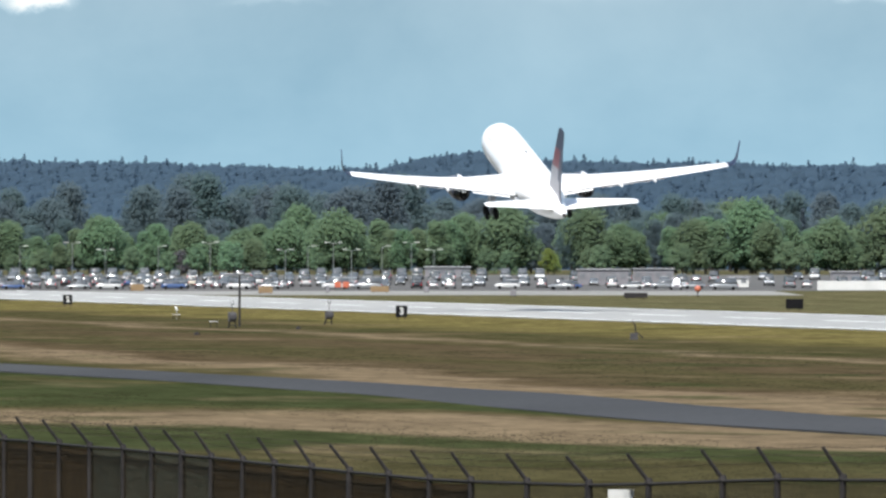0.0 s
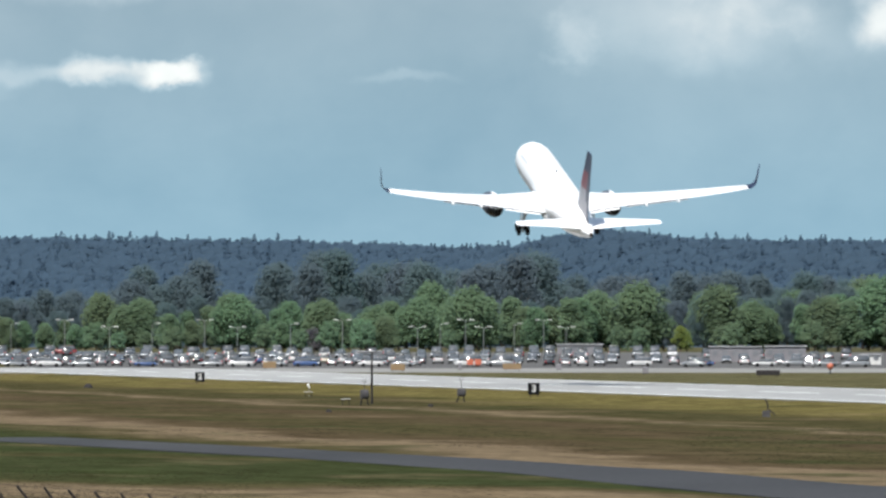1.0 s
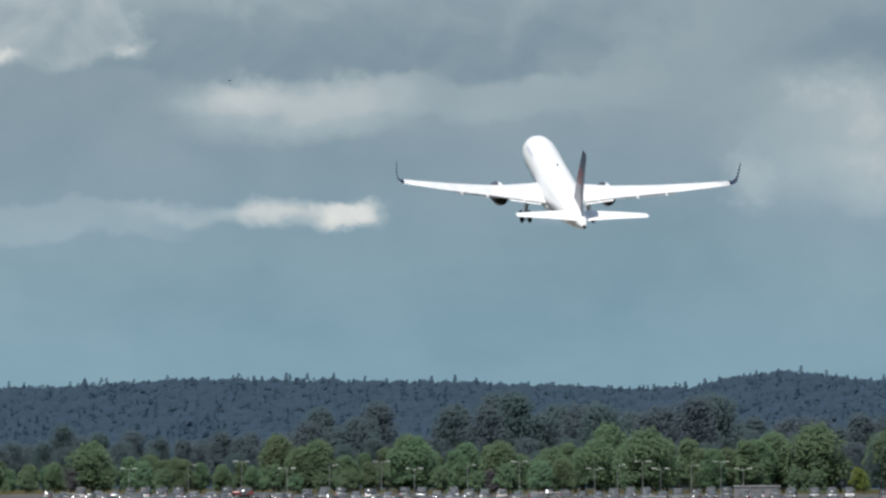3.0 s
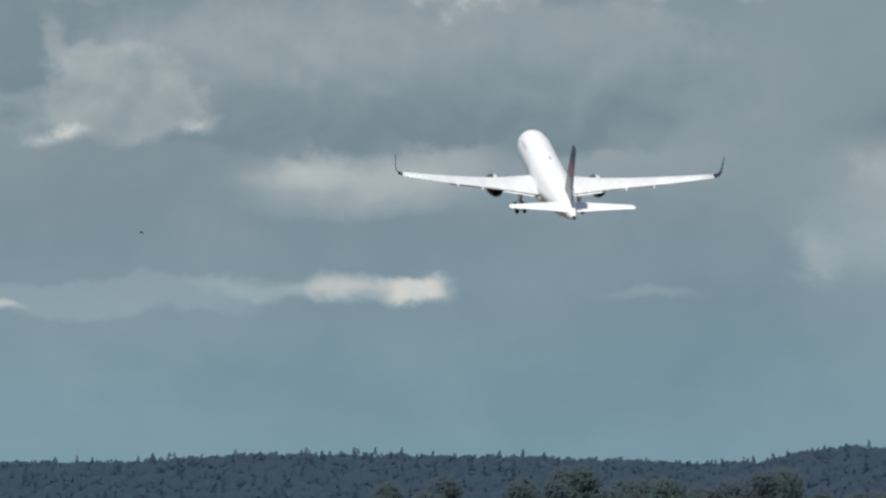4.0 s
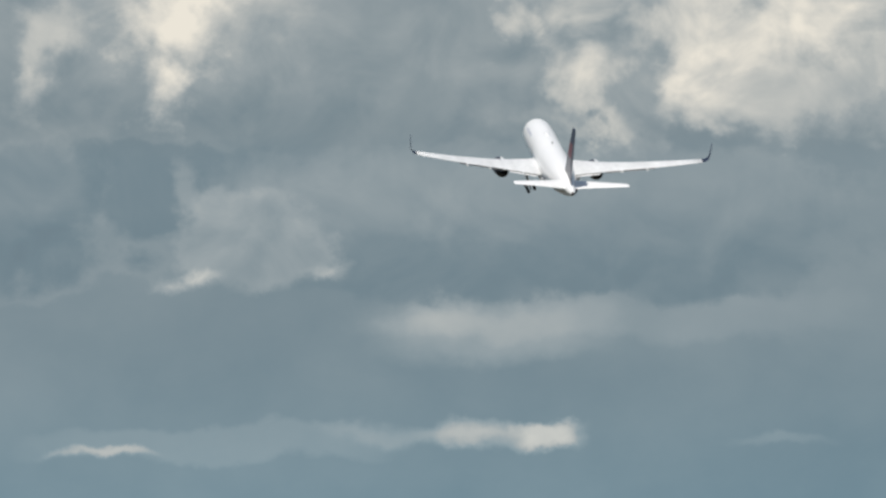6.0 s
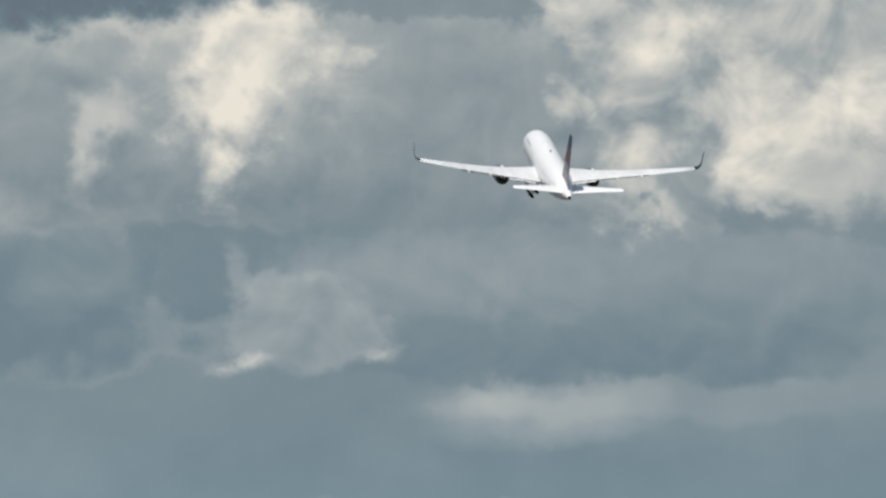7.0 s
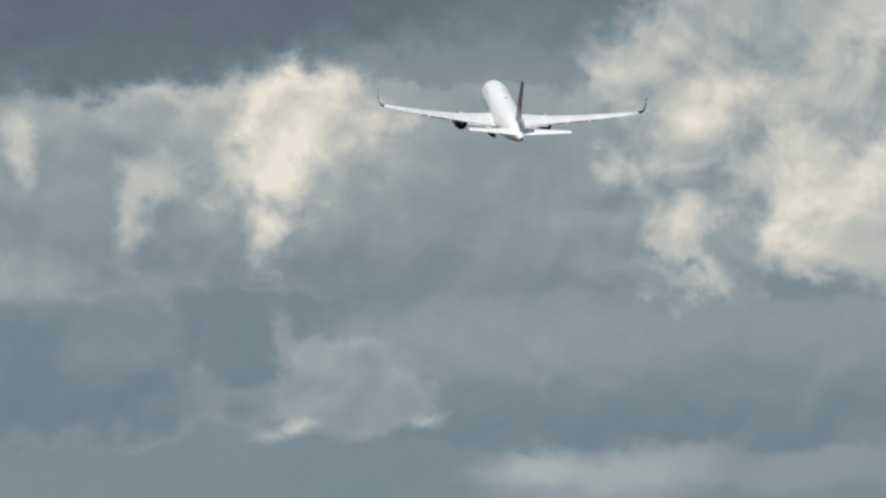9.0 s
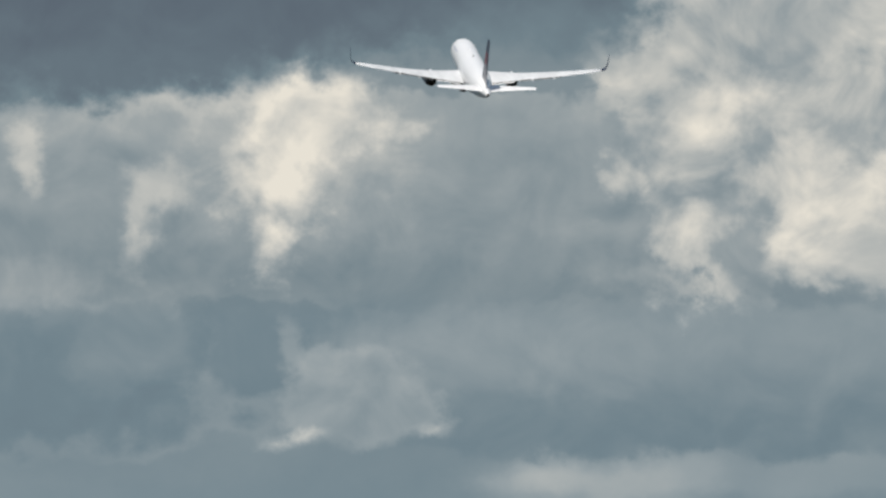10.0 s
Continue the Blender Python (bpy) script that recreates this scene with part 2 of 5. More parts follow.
def leafy(name, a, b, island=0.35, through_light=0.42, gaps=0.3):
    """Foliage: each clump a little different, light passing through its leaves and the gaps between them."""
    m = surf(name, a, b, 0.25, 0.8, fine=6, spec=0.1)
    n, l = m.node_tree.nodes, m.node_tree.links
    bsdf = n["Principled BSDF"]
    src = bsdf.inputs["Base Color"].links[0].from_socket
    geo, obj, add = n.new("ShaderNodeNewGeometry"), n.new("ShaderNodeObjectInfo"), n.new("ShaderNodeMath")
    add.operation = "ADD"
    l.new(geo.outputs["Random Per Island"], add.inputs[0])
    l.new(obj.outputs["Random"], add.inputs[1])
    rng, hsv = n.new("ShaderNodeMapRange"), n.new("ShaderNodeHueSaturation")
    for k, x in (("From Max", 2.0), ("To Min", 1 - island), ("To Max", 1 + island)):
        rng.inputs[k].default_value = x
    l.new(add.outputs[0], rng.inputs[0])
    l.new(rng.outputs[0], hsv.inputs["Value"])
    hue = n.new("ShaderNodeMapRange")
    hue.inputs["To Min"].default_value, hue.inputs["To Max"].default_value = 0.47, 0.53
    l.new(obj.outputs["Random"], hue.inputs[0])
    l.new(hue.outputs[0], hsv.inputs["Hue"])
    l.new(src, hsv.inputs["Color"])
    l.new(hsv.outputs[0], bsdf.inputs["Base Color"])
    tr, mx, out = n.new("ShaderNodeBsdfTranslucent"), n.new("ShaderNodeMixShader"), n["Material Output"]
    l.new(hsv.outputs[0], tr.inputs[0])
    mx.inputs[0].default_value = through_light
    l.new(bsdf.outputs[0], mx.inputs[1])
    l.new(tr.outputs[0], mx.inputs[2])
    # a spray is airy: light and view pass between its leaves
    gap, airy = n.new("ShaderNodeBsdfTransparent"), n.new("ShaderNodeMixShader")
    airy.inputs[0].default_value = gaps
    l.new(mx.outputs[0], airy.inputs[1])
    l.new(gap.outputs[0], airy.inputs[2])
    l.new(airy.outputs[0], out.inputs[0])
    return m


M = {}
M["white"] = surf("white_aircraft_paint", (0.78, 0.78, 0.79), (0.82, 0.82, 0.82), 0.2, 0.32, coat=0.3)
M["grey_wing"] = surf("pale_grey_wing_paint", (0.5, 0.51, 0.52), (0.72, 0.73, 0.74), 0.5, 0.36, stretch=(1, 0.25, 1))
M["navy"] = surf("navy_paint", (0.010, 0.016, 0.04), (0.016, 0.024, 0.055), 0.4, 0.45)
M["red"] = surf("red_paint", (0.115, 0.008, 0.017), (0.15, 0.010, 0.02), 0.4, 0.4)
M["fin_grey"] = surf("silver_grey_paint", (0.16, 0.16, 0.18), (0.24, 0.24, 0.265), 0.4, 0.4)
M["letter"] = surf("pale_blue_lettering", (0.42, 0.45, 0.52), (0.48, 0.5, 0.57), 1, 0.4)
M["cowl"] = surf("dark_blue_cowl_paint", (0.03, 0.035, 0.05), (0.045, 0.05, 0.068), 0.5, 0.4)
M["equip"] = surf("weathered_grey_casing", (0.035, 0.034, 0.035), (0.06, 0.058, 0.06), 2, 0.7, spec=0.2)
M["polegrey"] = surf("grey_pole_paint", (0.12, 0.125, 0.13), (0.17, 0.175, 0.18), 2, 0.5)
M["steel"] = surf("dark_exhaust_metal", (0.03, 0.028, 0.027), (0.07, 0.066, 0.062), 1.2, 0.4, 0.9)
M["tyre"] = surf("tyre_rubber", (0.006, 0.006, 0.007), (0.012, 0.012, 0.012), 3, 0.9, spec=0.1)
M["strut"] = surf("grey_gear_metal", (0.3, 0.31, 0.32), (0.42, 0.43, 0.44), 2, 0.4, 0.5)
M["black"] = surf("black_paint", (0.004, 0.004, 0.005), (0.009, 0.009, 0.01), 2, 0.9, spec=0.1)
M["signwhite"] = surf("white_sign_paint", (0.4, 0.4, 0.39), (0.48, 0.48, 0.46), 3, 0.5)
M["concrete"] = surf("pale_concrete", (0.18, 0.177, 0.17), (0.32, 0.315, 0.298), 0.012, 0.55, bump=0.003, fine=30, stretch=(1, 0.12, 1), spec=0.22)
M["asphalt"] = surf("worn_asphalt", (0.027, 0.028, 0.03), (0.048, 0.049, 0.052), 0.05, 0.75, bump=0.004, fine=40, stretch=(1, 0.2, 1), spec=0.02)
M["lot"] = surf("pale_lot_paving", (0.06, 0.058, 0.057), (0.095, 0.093, 0.09), 0.05, 0.8, fine=20, spec=0.1)
M["pale_road"] = surf("sun_bleached_paving", (0.14, 0.135, 0.125), (0.21, 0.205, 0.19), 0.03, 0.7, fine=20, stretch=(1, 0.2, 1), spec=0.2)
M["paint"] = surf("white_road_paint", (0.7, 0.7, 0.68), (0.82, 0.82, 0.8), 0.3, 0.45)
M["post"] = surf("dark_weathered_steel", (0.016, 0.015, 0.016), (0.034, 0.031, 0.03), 4, 0.8, 0.0, spec=0.1)
M["wire"] = surf("dull_rusted_wire", (0.018, 0.014, 0.009), (0.036, 0.028, 0.018), 5, 0.8, 0.0, spec=0.1)
M["trunk"] = surf("bark", (0.06, 0.045, 0.033), (0.13, 0.1, 0.075), 2, 0.9, bump=0.02)
# broad leaves paled and turned towards blue for the haze before them
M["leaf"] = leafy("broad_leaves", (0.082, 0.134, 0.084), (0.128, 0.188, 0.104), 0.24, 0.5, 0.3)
# dark wood leaves, paled to blue-grey: distance haze put into the colour
M["leaf_hazed"] = leafy("dark_leaves_hazed", (0.092, 0.132, 0.148), (0.112, 0.156, 0.166), 0.08, 0.6, 0.25)
M["leaf_yellow"] = leafy("yellow_leaves", (0.1, 0.125, 0.03), (0.15, 0.17, 0.045))
# purple leaves dulled to grey, haze included in the colour
M["leaf_red"] = leafy("purple_leaves", (0.075, 0.075, 0.085), (0.1, 0.098, 0.105), 0.15, 0.5, 0.3)
# fir needles with the same haze blue mixed into their green
M["needle"] = leafy("conifer_needles_hazed", (0.078, 0.116, 0.134), (0.094, 0.136, 0.152), 0.08, 0.6, 0.25)
# far needles carry the blue of distant haze in their base colour
M["hazy_needle"] = leafy("far_needles_haze_blue", (0.076, 0.106, 0.176), (0.086, 0.118, 0.19), 0.06, 0.65, 0.2)
# tinted glass, its dark tone lifted to take in the distance haze
M["glass"] = surf("tinted_glass_haze_lifted", (0.05, 0.055, 0.06), (0.075, 0.08, 0.085), 2, 0.1, spec=0.9)
M["lamp"] = surf("lamp_housing_white", (0.3, 0.3, 0.29), (0.42, 0.42, 0.41), 2, 0.4)
M["chrome"] = surf("bright_metal", (0.7, 0.7, 0.7), (0.8, 0.8, 0.8), 2, 0.12, 1.0)
M["feather"] = surf("blue_black_feathers", (0.003, 0.003, 0.005), (0.007, 0.007, 0.01), 30, 0.8, spec=0.05)
M["rust"] = surf("ochre_sign_panel", (0.14, 0.09, 0.045), (0.19, 0.13, 0.065), 1, 0.8)
M["orange"] = surf("orange_marker_paint", (0.32, 0.08, 0.04), (0.4, 0.11, 0.06), 1, 0.5)
M["siding"] = surf("grey_metal_siding", (0.12, 0.115, 0.125), (0.18, 0.175, 0.185), 0.6, 0.5)
M["roofgrey"] = surf("pale_roof_sheet", (0.2, 0.2, 0.21), (0.28, 0.28, 0.29), 0.5, 0.45)
M["whitewall"] = surf("white_wall_paint", (0.4, 0.4, 0.39), (0.5, 0.5, 0.48), 0.4, 0.6)

# ---- mesh tools ----


def finish(ob, smooth=False):
    if smooth:
        ob.data.shade_smooth()
    return ob


def part(name, bm, mat, parent=None, label="", smooth=False):
    """Links a bmesh as one mesh object, under its thing."""
    me = bpy.data.meshes.new(name)
    bmesh.ops.recalc_face_normals(bm, faces=bm.faces)
    bm.to_mesh(me)
    bm.free()
    for x in (mat if isinstance(mat, (list, tuple)) else [mat]):
        me.materials.append(x)
    ob = new(name, me)
    ob.parent = parent
    if label:
        tagged(ob, label)
    return finish(ob, smooth)


def box(bm, x0, x1, y0, y1, z0, z1, bevel=0.0):
    r = bmesh.ops.create_cube(bm, size=1)
    bmesh.ops.scale(bm, vec=(x1 - x0, y1 - y0, z1 - z0), verts=r["verts"])
    bmesh.ops.translate(bm, vec=((x0 + x1) / 2, (y0 + y1) / 2, (z0 + z1) / 2), verts=r["verts"])
    if bevel:
        es = list({e for v in r["verts"] for e in v.link_edges})
        bmesh.ops.bevel(bm, geom=es, offset=bevel, segments=2, affect="EDGES", profile=0.5)
    return bm


def tube(bm, a, b, r0, r1=None, seg=8):
    """A tapered round bar from a to b."""
    a, b = Vector(a), Vector(b)
    r1 = r0 if r1 is None else r1
    q = (b - a).to_track_quat("Z", "Y")
    rings = []
    for p, r in ((a, r0), (b, r1)):
        rings.append([bm.verts.new(p + q @ Vector((r * math.cos(i * math.tau / seg), r * math.sin(i * math.tau / seg), 0))) for i in range(seg)])
    for i in range(seg):
        j = (i + 1) % seg
        bm.faces.new((rings[0][i], rings[0][j], rings[1][j], rings[1][i]))
    bm.faces.new(rings[0][::-1])
    bm.faces.new(rings[1])
    return bm


def loft(bm, rings, cap=True, mats=None):
    """Skins a row of equal closed rings of points."""
    vs = [[bm.verts.new(p) for p in r] for r in rings]
    n = len(vs[0])
    for k in range(len(vs) - 1):
        for i in range(n):
            j = (i + 1) % n
            f = bm.faces.new((vs[k][i], vs[k][j], vs[k + 1][j], vs[k + 1][i]))
            if mats:
                f.material_index = mats[k]
    if cap:
        bm.faces.new(vs[0][::-1])
        f = bm.faces.new(vs[-1])
        if mats:
            f.material_index = mats[-1]
    return bm


def empty(name, m=None, **tags):
    ob = new(name)
    if m is not None:
        ob.matrix_world = m
    return tagged(ob, **tags)


# ---- the ground and what is laid on it ----
HEAD = radians(9.2)                      # the runway bears this far west of north
AX, AY = 11.0, 1458.0                    # a point of its centre line
ALONG = Vector((-math.sin(HEAD), math.cos(HEAD), 0))
ACROSS = Vector((math.cos(HEAD), math.sin(HEAD), 0))   # to the far, eastern side


def runway(s, lat, z=0.0):
    p = Vector((AX, AY, z)) + ALONG * s + ACROSS * lat
    return p


def smooth(a, b, x):
    t = min(1, max(0, (x - a) / (b - a)))
    return t * t * (3 - 2 * t)


def lat_of(x, y):
    return (x - AX) * ACROSS.x + (y - AY) * ACROSS.y


def ground_z(x, y):
    z = 2.4 - 2.9 * smooth(205, 385, y)
    z += 1.6 * (1 - smooth(-10, 90, y))
    lat = lat_of(x, y)
    if y > 500:
        z += 0.46 * smooth(-36, -24, lat)
    z += 2.6 * smooth(2150, 2300, y)
    z += 24.2 * smooth(2800, 4500, y) + 7 * smooth(3000, 4300, y) * noise.noise((x / 130, y / 600, 3.3))
    if y < 205:
        z += 0.35 * smooth(1, 6, x) * (1 - smooth(170, 205, y))
    z += 5.5 * math.exp(-((x - 9) / 26) ** 2) * smooth(3600, 4300, y)
    z += 0.12 * noise.noise((x / 25, y / 60, 1.0)) * (1 - smooth(-60, -34, lat) if y > 500 else 1)
    return z


def build_ground():
    bm = bmesh.new()
    ys = [-600, -300, -150, -60, -20, 10, 40, 70, 100, 130, 160, 190, 205, 225, 245, 265, 285, 305, 325, 345, 365, 385, 405]
    y = 425
    while y < 2900:
        ys.append(y)
        y += 25
    while y < 4900:
        ys.append(y)
        y += 80
    ys.append(4950)
    xs = sorted({s * v for v in (0, 6, 12, 18, 24, 30, 38, 46, 54, 62, 70, 78, 86, 95, 105, 115, 125, 140, 160, 180, 200, 230, 270, 330, 420, 600, 900, 1400, 2200, 3000) for s in (-1, 1)})
    grid = [[bm.verts.new((x, yy, ground_z(x, yy))) for x in xs] for yy in ys]
    for j in range(len(ys) - 1):
        for i in range(len(xs) - 1):
            bm.faces.new((grid[j][i], grid[j][i + 1], grid[j + 1][i + 1], grid[j + 1][i]))
    m = bpy.data.materials.new("airfield_grass")
    m.use_nodes = True
    n, l = m.node_tree.nodes, m.node_tree.links
    bsdf = n["Principled BSDF"]
    bsdf.inputs["Roughness"].default_value = 0.9
    bsdf.inputs["Specular IOR Level"].default_value = 0.0
    tc, mp = n.new("ShaderNodeTexCoord"), n.new("ShaderNodeMapping")
    mp.vector_type = "TEXTURE"
    mp.inputs["Location"].default_value = (AX, AY, 0)
    mp.inputs["Rotation"].default_value = (0, 0, HEAD)
    l.new(tc.outputs["Object"], mp.inputs[0])
    sep = n.new("ShaderNodeSeparateXYZ")
    l.new(mp.outputs[0], sep.inputs[0])

    def nz(sx, sy, detail, rough=0.55):
        q, t = n.new("ShaderNodeMapping"), n.new("ShaderNodeTexNoise")
        q.inputs["Scale"].default_value = (sx, sy, 0.02)
        t.inputs["Scale"].default_value, t.inputs["Detail"].default_value, t.inputs["Roughness"].default_value = 1.0, detail, rough
        l.new(mp.outputs[0], q.inputs[0])
        l.new(q.outputs[0], t.inputs["Vector"])
        return t.outputs[0]

    def mth(op, a, b, c=None):
        t = n.new("ShaderNodeMath")
        t.operation = op
        for i, x in enumerate((a, b, c)):
            if x is None:
                continue
            if isinstance(x, (int, float)):
                t.inputs[i].default_value = x
            else:
                l.new(x, t.inputs[i])
        return t.outputs[0]
    # mown strips that run with the runway, their edges frayed
    fray = mth("MULTIPLY_ADD", nz(0.05, 0.012, 6, 0.6), 36.0, -18.0)
    lat = mth("ADD", sep.outputs[0], fray)
    ramp = n.new("ShaderNodeValToRGB")
    fac = mth("MULTIPLY_ADD", lat, 1 / 220.0, 200 / 220.0)
    l.new(fac, ramp.inputs[0])
    green, olive, yellow, tan, brown = (0.025, 0.030, 0.013), (0.038, 0.034, 0.016), (0.078, 0.066, 0.025), (0.1, 0.076, 0.048), (0.048, 0.036, 0.021)
    stops = ((-190, olive), (-172, green), (-163, green), (-158, tan), (-150, tan), (-146, green), (-134, olive), (-129, tan), (-123, tan), (-118, brown), (-104, olive), (-90, brown),
             (-78, olive), (-74, tan), (-69, olive), (-55, olive), (-42, yellow), (-30, yellow), (5, (0.062, 0.058, 0.03)))
    els = ramp.color_ramp.elements
    els[0].position, els[0].color = (stops[0][0] + 200) / 220, (*stops[0][1], 1)
    els[1].position, els[1].color = (stops[-1][0] + 200) / 220, (*stops[-1][1], 1)
    for s, c in stops[1:-1]:
        e = els.new((s + 200) / 220)
        e.color = (*c, 1)
    tuft = mth("MULTIPLY_ADD", nz(0.9, 0.24, 6, 0.7), 1.9, 0.05)
    clump = mth("MULTIPLY_ADD", nz(0.25, 0.06, 5, 0.6), 1.7, 0.22)
    mul = n.new("ShaderNodeMix")
    mul.data_type, mul.blend_type = "RGBA", "MULTIPLY"
    mul.inputs["Factor"].default_value = 1.0
    # nearer than the taxiway the strips run at a slant to the runway
    flat = n.new("ShaderNodeSeparateXYZ")
    l.new(tc.outputs["Object"], flat.inputs[0])
    c = mth("ADD", mth("MULTIPLY_ADD", flat.outputs[0], 1.67, flat.outputs[1]), mth("MULTIPLY", fray, 2.4))
    near = n.new("ShaderNodeValToRGB")
    l.new(mth("MULTIPLY_ADD", c, 1 / 340.0, -390 / 340.0), near.inputs[0])
    els = near.color_ramp.elements
    stops = ((395, olive), (440, olive), (455, olive), (468, olive), (484, green), (512, green), (526, tan), (572, tan), (590, olive), (604, green), (672, green), (690, green), (700, olive), (725, green))
    els[0].position, els[0].color = (stops[0][0] - 390) / 340, (*stops[0][1], 1)
    els[1].position, els[1].color = (stops[-1][0] - 390) / 340, (*stops[-1][1], 1)
    for s, col in stops[1:-1]:
        e = els.new((s - 390) / 340)
        e.color = (*col, 1)
    side = n.new("ShaderNodeMapRange")
    l.new(sep.outputs[0], side.inputs[0])
    for k, x in (("From Min", -137.0), ("From Max", -143.0), ("To Min", 0.0), ("To Max", 1.0)):
        side.inputs[k].default_value = x
    zone = n.new("ShaderNodeMix")
    zone.data_type = "RGBA"
    l.new(side.outputs[0], zone.inputs["Factor"])
    l.new(ramp.outputs[0], zone.inputs["A"])
    l.new(near.outputs[0], zone.inputs["B"])
    # dry and lush patches that ignore the mowing
    last = zone.outputs["Result"]
    for sx, sy, lo, hi, c, top in ((0.05, 0.018, 0.56, 0.68, (0.10, 0.075, 0.045), 0.55), (0.06, 0.024, 0.57, 0.66, (0.02, 0.026, 0.010), 0.7)):
        patch = n.new("ShaderNodeMapRange")
        l.new(nz(sx, sy, 5), patch.inputs[0])
        for k, x in (("From Min", lo), ("From Max", hi), ("To Max", top)):
            patch.inputs[k].default_value = x
        blend = n.new("ShaderNodeMix")
        blend.data_type = "RGBA"
        l.new(patch.outputs[0], blend.inputs["Factor"])
        l.new(last, blend.inputs["A"])
        blend.inputs["B"].default_value = (*c, 1)
        last = blend.outputs["Result"]
    # undergrowth on the wooded hills, its colour blued for haze with distance
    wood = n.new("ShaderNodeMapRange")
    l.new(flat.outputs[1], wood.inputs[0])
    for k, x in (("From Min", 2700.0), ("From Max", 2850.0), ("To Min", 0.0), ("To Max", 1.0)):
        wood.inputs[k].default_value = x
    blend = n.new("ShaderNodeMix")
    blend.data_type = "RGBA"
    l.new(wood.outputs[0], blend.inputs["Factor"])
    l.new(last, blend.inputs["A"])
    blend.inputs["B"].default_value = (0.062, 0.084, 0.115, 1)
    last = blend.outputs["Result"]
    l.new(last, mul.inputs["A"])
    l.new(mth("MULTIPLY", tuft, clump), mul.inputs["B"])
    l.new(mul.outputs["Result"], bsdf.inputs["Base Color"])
    bp = n.new("ShaderNodeBump")
    bp.inputs["Distance"].default_value = 0.12
    l.new(tuft, bp.inputs["Height"])
    l.new(bp.outputs[0], bsdf.inputs["Normal"])
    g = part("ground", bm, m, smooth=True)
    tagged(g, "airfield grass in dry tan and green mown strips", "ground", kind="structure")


def strip(name, pts, width, mat, label, z=0.0, lift=0.05, cat="road", flare=0.0):
    """A paved strip that follows a line of points: a slab with real edges."""
    bm = bmesh.new()
    rings = []
    for i, p in enumerate(pts):
        a, b = Vector(pts[max(0, i - 1)]), Vector(pts[min(len(pts) - 1, i + 1)])
        d = (b - a).normalized()
        side = Vector((d.y, -d.x, 0))
        p = Vector(p)
        half = (width + flare * i / len(pts)) / 2
        l, r = p - side * half, p + side * half
        zt = (z if z is not None else max(ground_z(l.x, l.y), ground_z(r.x, r.y), ground_z(p.x, p.y))) + lift
        rings.append([Vector((l.x, l.y, zt)), Vector((r.x, r.y, zt)), Vector((r.x, r.y, zt - 0.6)), Vector((l.x, l.y, zt - 0.6))])
    loft(bm, rings)
    return tagged(part(name, bm, mat), label, cat, kind="structure")


build_ground()
strip("runway", [runway(s, 0) for s in range(-1400, 1300, 100)], 45.7, M["concrete"], "long pale concrete runway glaring in the sun", 0.0, 0.02, "runway")
bm = bmesh.new()
for k in range(-20, 18):
    s = 61 * k + 15
    q = [runway(s, -0.6, 0.024), runway(s, 0.6, 0.024), runway(s + 36.6, 0.6, 0.024), runway(s + 36.6, -0.6, 0.024)]
    bm.faces.new([bm.verts.new(p) for p in q])
for lat in (-21.6, 21.6):
    q = [runway(-1400, lat - 0.5, 0.024), runway(-1400, lat + 0.5, 0.024), runway(1200, lat + 0.5, 0.024), runway(1200, lat - 0.5, 0.024)]
    bm.faces.new([bm.verts.new(p) for p in q])
tagged(part("runway_marking", bm, M["paint"]), "white painted centre dashes and edge lines on the runway", "marking", kind="structure")
BENDS = [(-62, 950), (-43.5, 875), (-23.5, 787), (-9.5, 727), (1, 673), (9.8, 611), (20.9, 551), (46, 440), (72, 330)]
ROAD = []
for i in range(1, len(BENDS) - 2):
    p0, p1, p2, p3 = (Vector((*BENDS[i + k], 0)) for k in (-1, 0, 1, 2))
    for k in range(6):
        t = k / 6
        ROAD.append(0.5 * (2 * p1 + (p2 - p0) * t + (2 * p0 - 5 * p1 + 4 * p2 - p3) * t * t + (3 * p1 - p0 - 3 * p2 + p3) * t ** 3))
strip("taxiway", ROAD, 10.0, M["asphalt"], "grey worn asphalt taxiway between dry grass strips", None, 0.02, flare=3.0)
strip("perimeter_road", [Vector((x, 2035, 0)) for x in range(-260, 61, 40)], 190, M["pale_road"], "pale paved road beside the car park", -0.02, 0.03)
bm = bmesh.new()
rows = [[bm.verts.new((x, y, ground_z(x, y) + dz)) for x in range(-260, 261, 40)] for y, dz in ((2141, -0.5), (2141, 0.06), (2160, 0.06), (2180, 0.06), (2200, 0.06), (2220, 0.06), (2240, 0.06), (2260, 0.06), (2285, 0.06), (2285, -0.5))]
for r0, r1 in zip(rows, rows[1:]):
    for i in range(len(r0) - 1):
        bm.faces.new((r0[i], r0[i + 1], r1[i + 1], r1[i]))
tagged(part("car_park", bm, M["lot"]), "pale paved car park that rises gently away", "car park", kind="structure")


# ---- the aeroplane ----
def ring(y, w, h, zc, n=28):
    return [Vector((w * math.cos(i * math.tau / n), y, zc + h * math.sin(i * math.tau / n))) for i in range(n)]


def airfoil(chord, thick, n=7):
    """Points (back from the leading edge, up), round the section."""
    up, dn = [], []
    for i in range(n + 1):
        t = (1 - math.cos(math.pi * i / n)) / 2
        h = 5 * thick * (0.2969 * math.sqrt(t) - 0.126 * t - 0.3516 * t * t + 0.2843 * t ** 3 - 0.1015 * t ** 4)
        up.append((t * chord, (h * 1.15 + 0.02 * math.sin(math.pi * t)) * chord))
        dn.append((t * chord, (-h * 0.85 + 0.02 * math.sin(math.pi * t)) * chord))
    return up + dn[-2:0:-1]


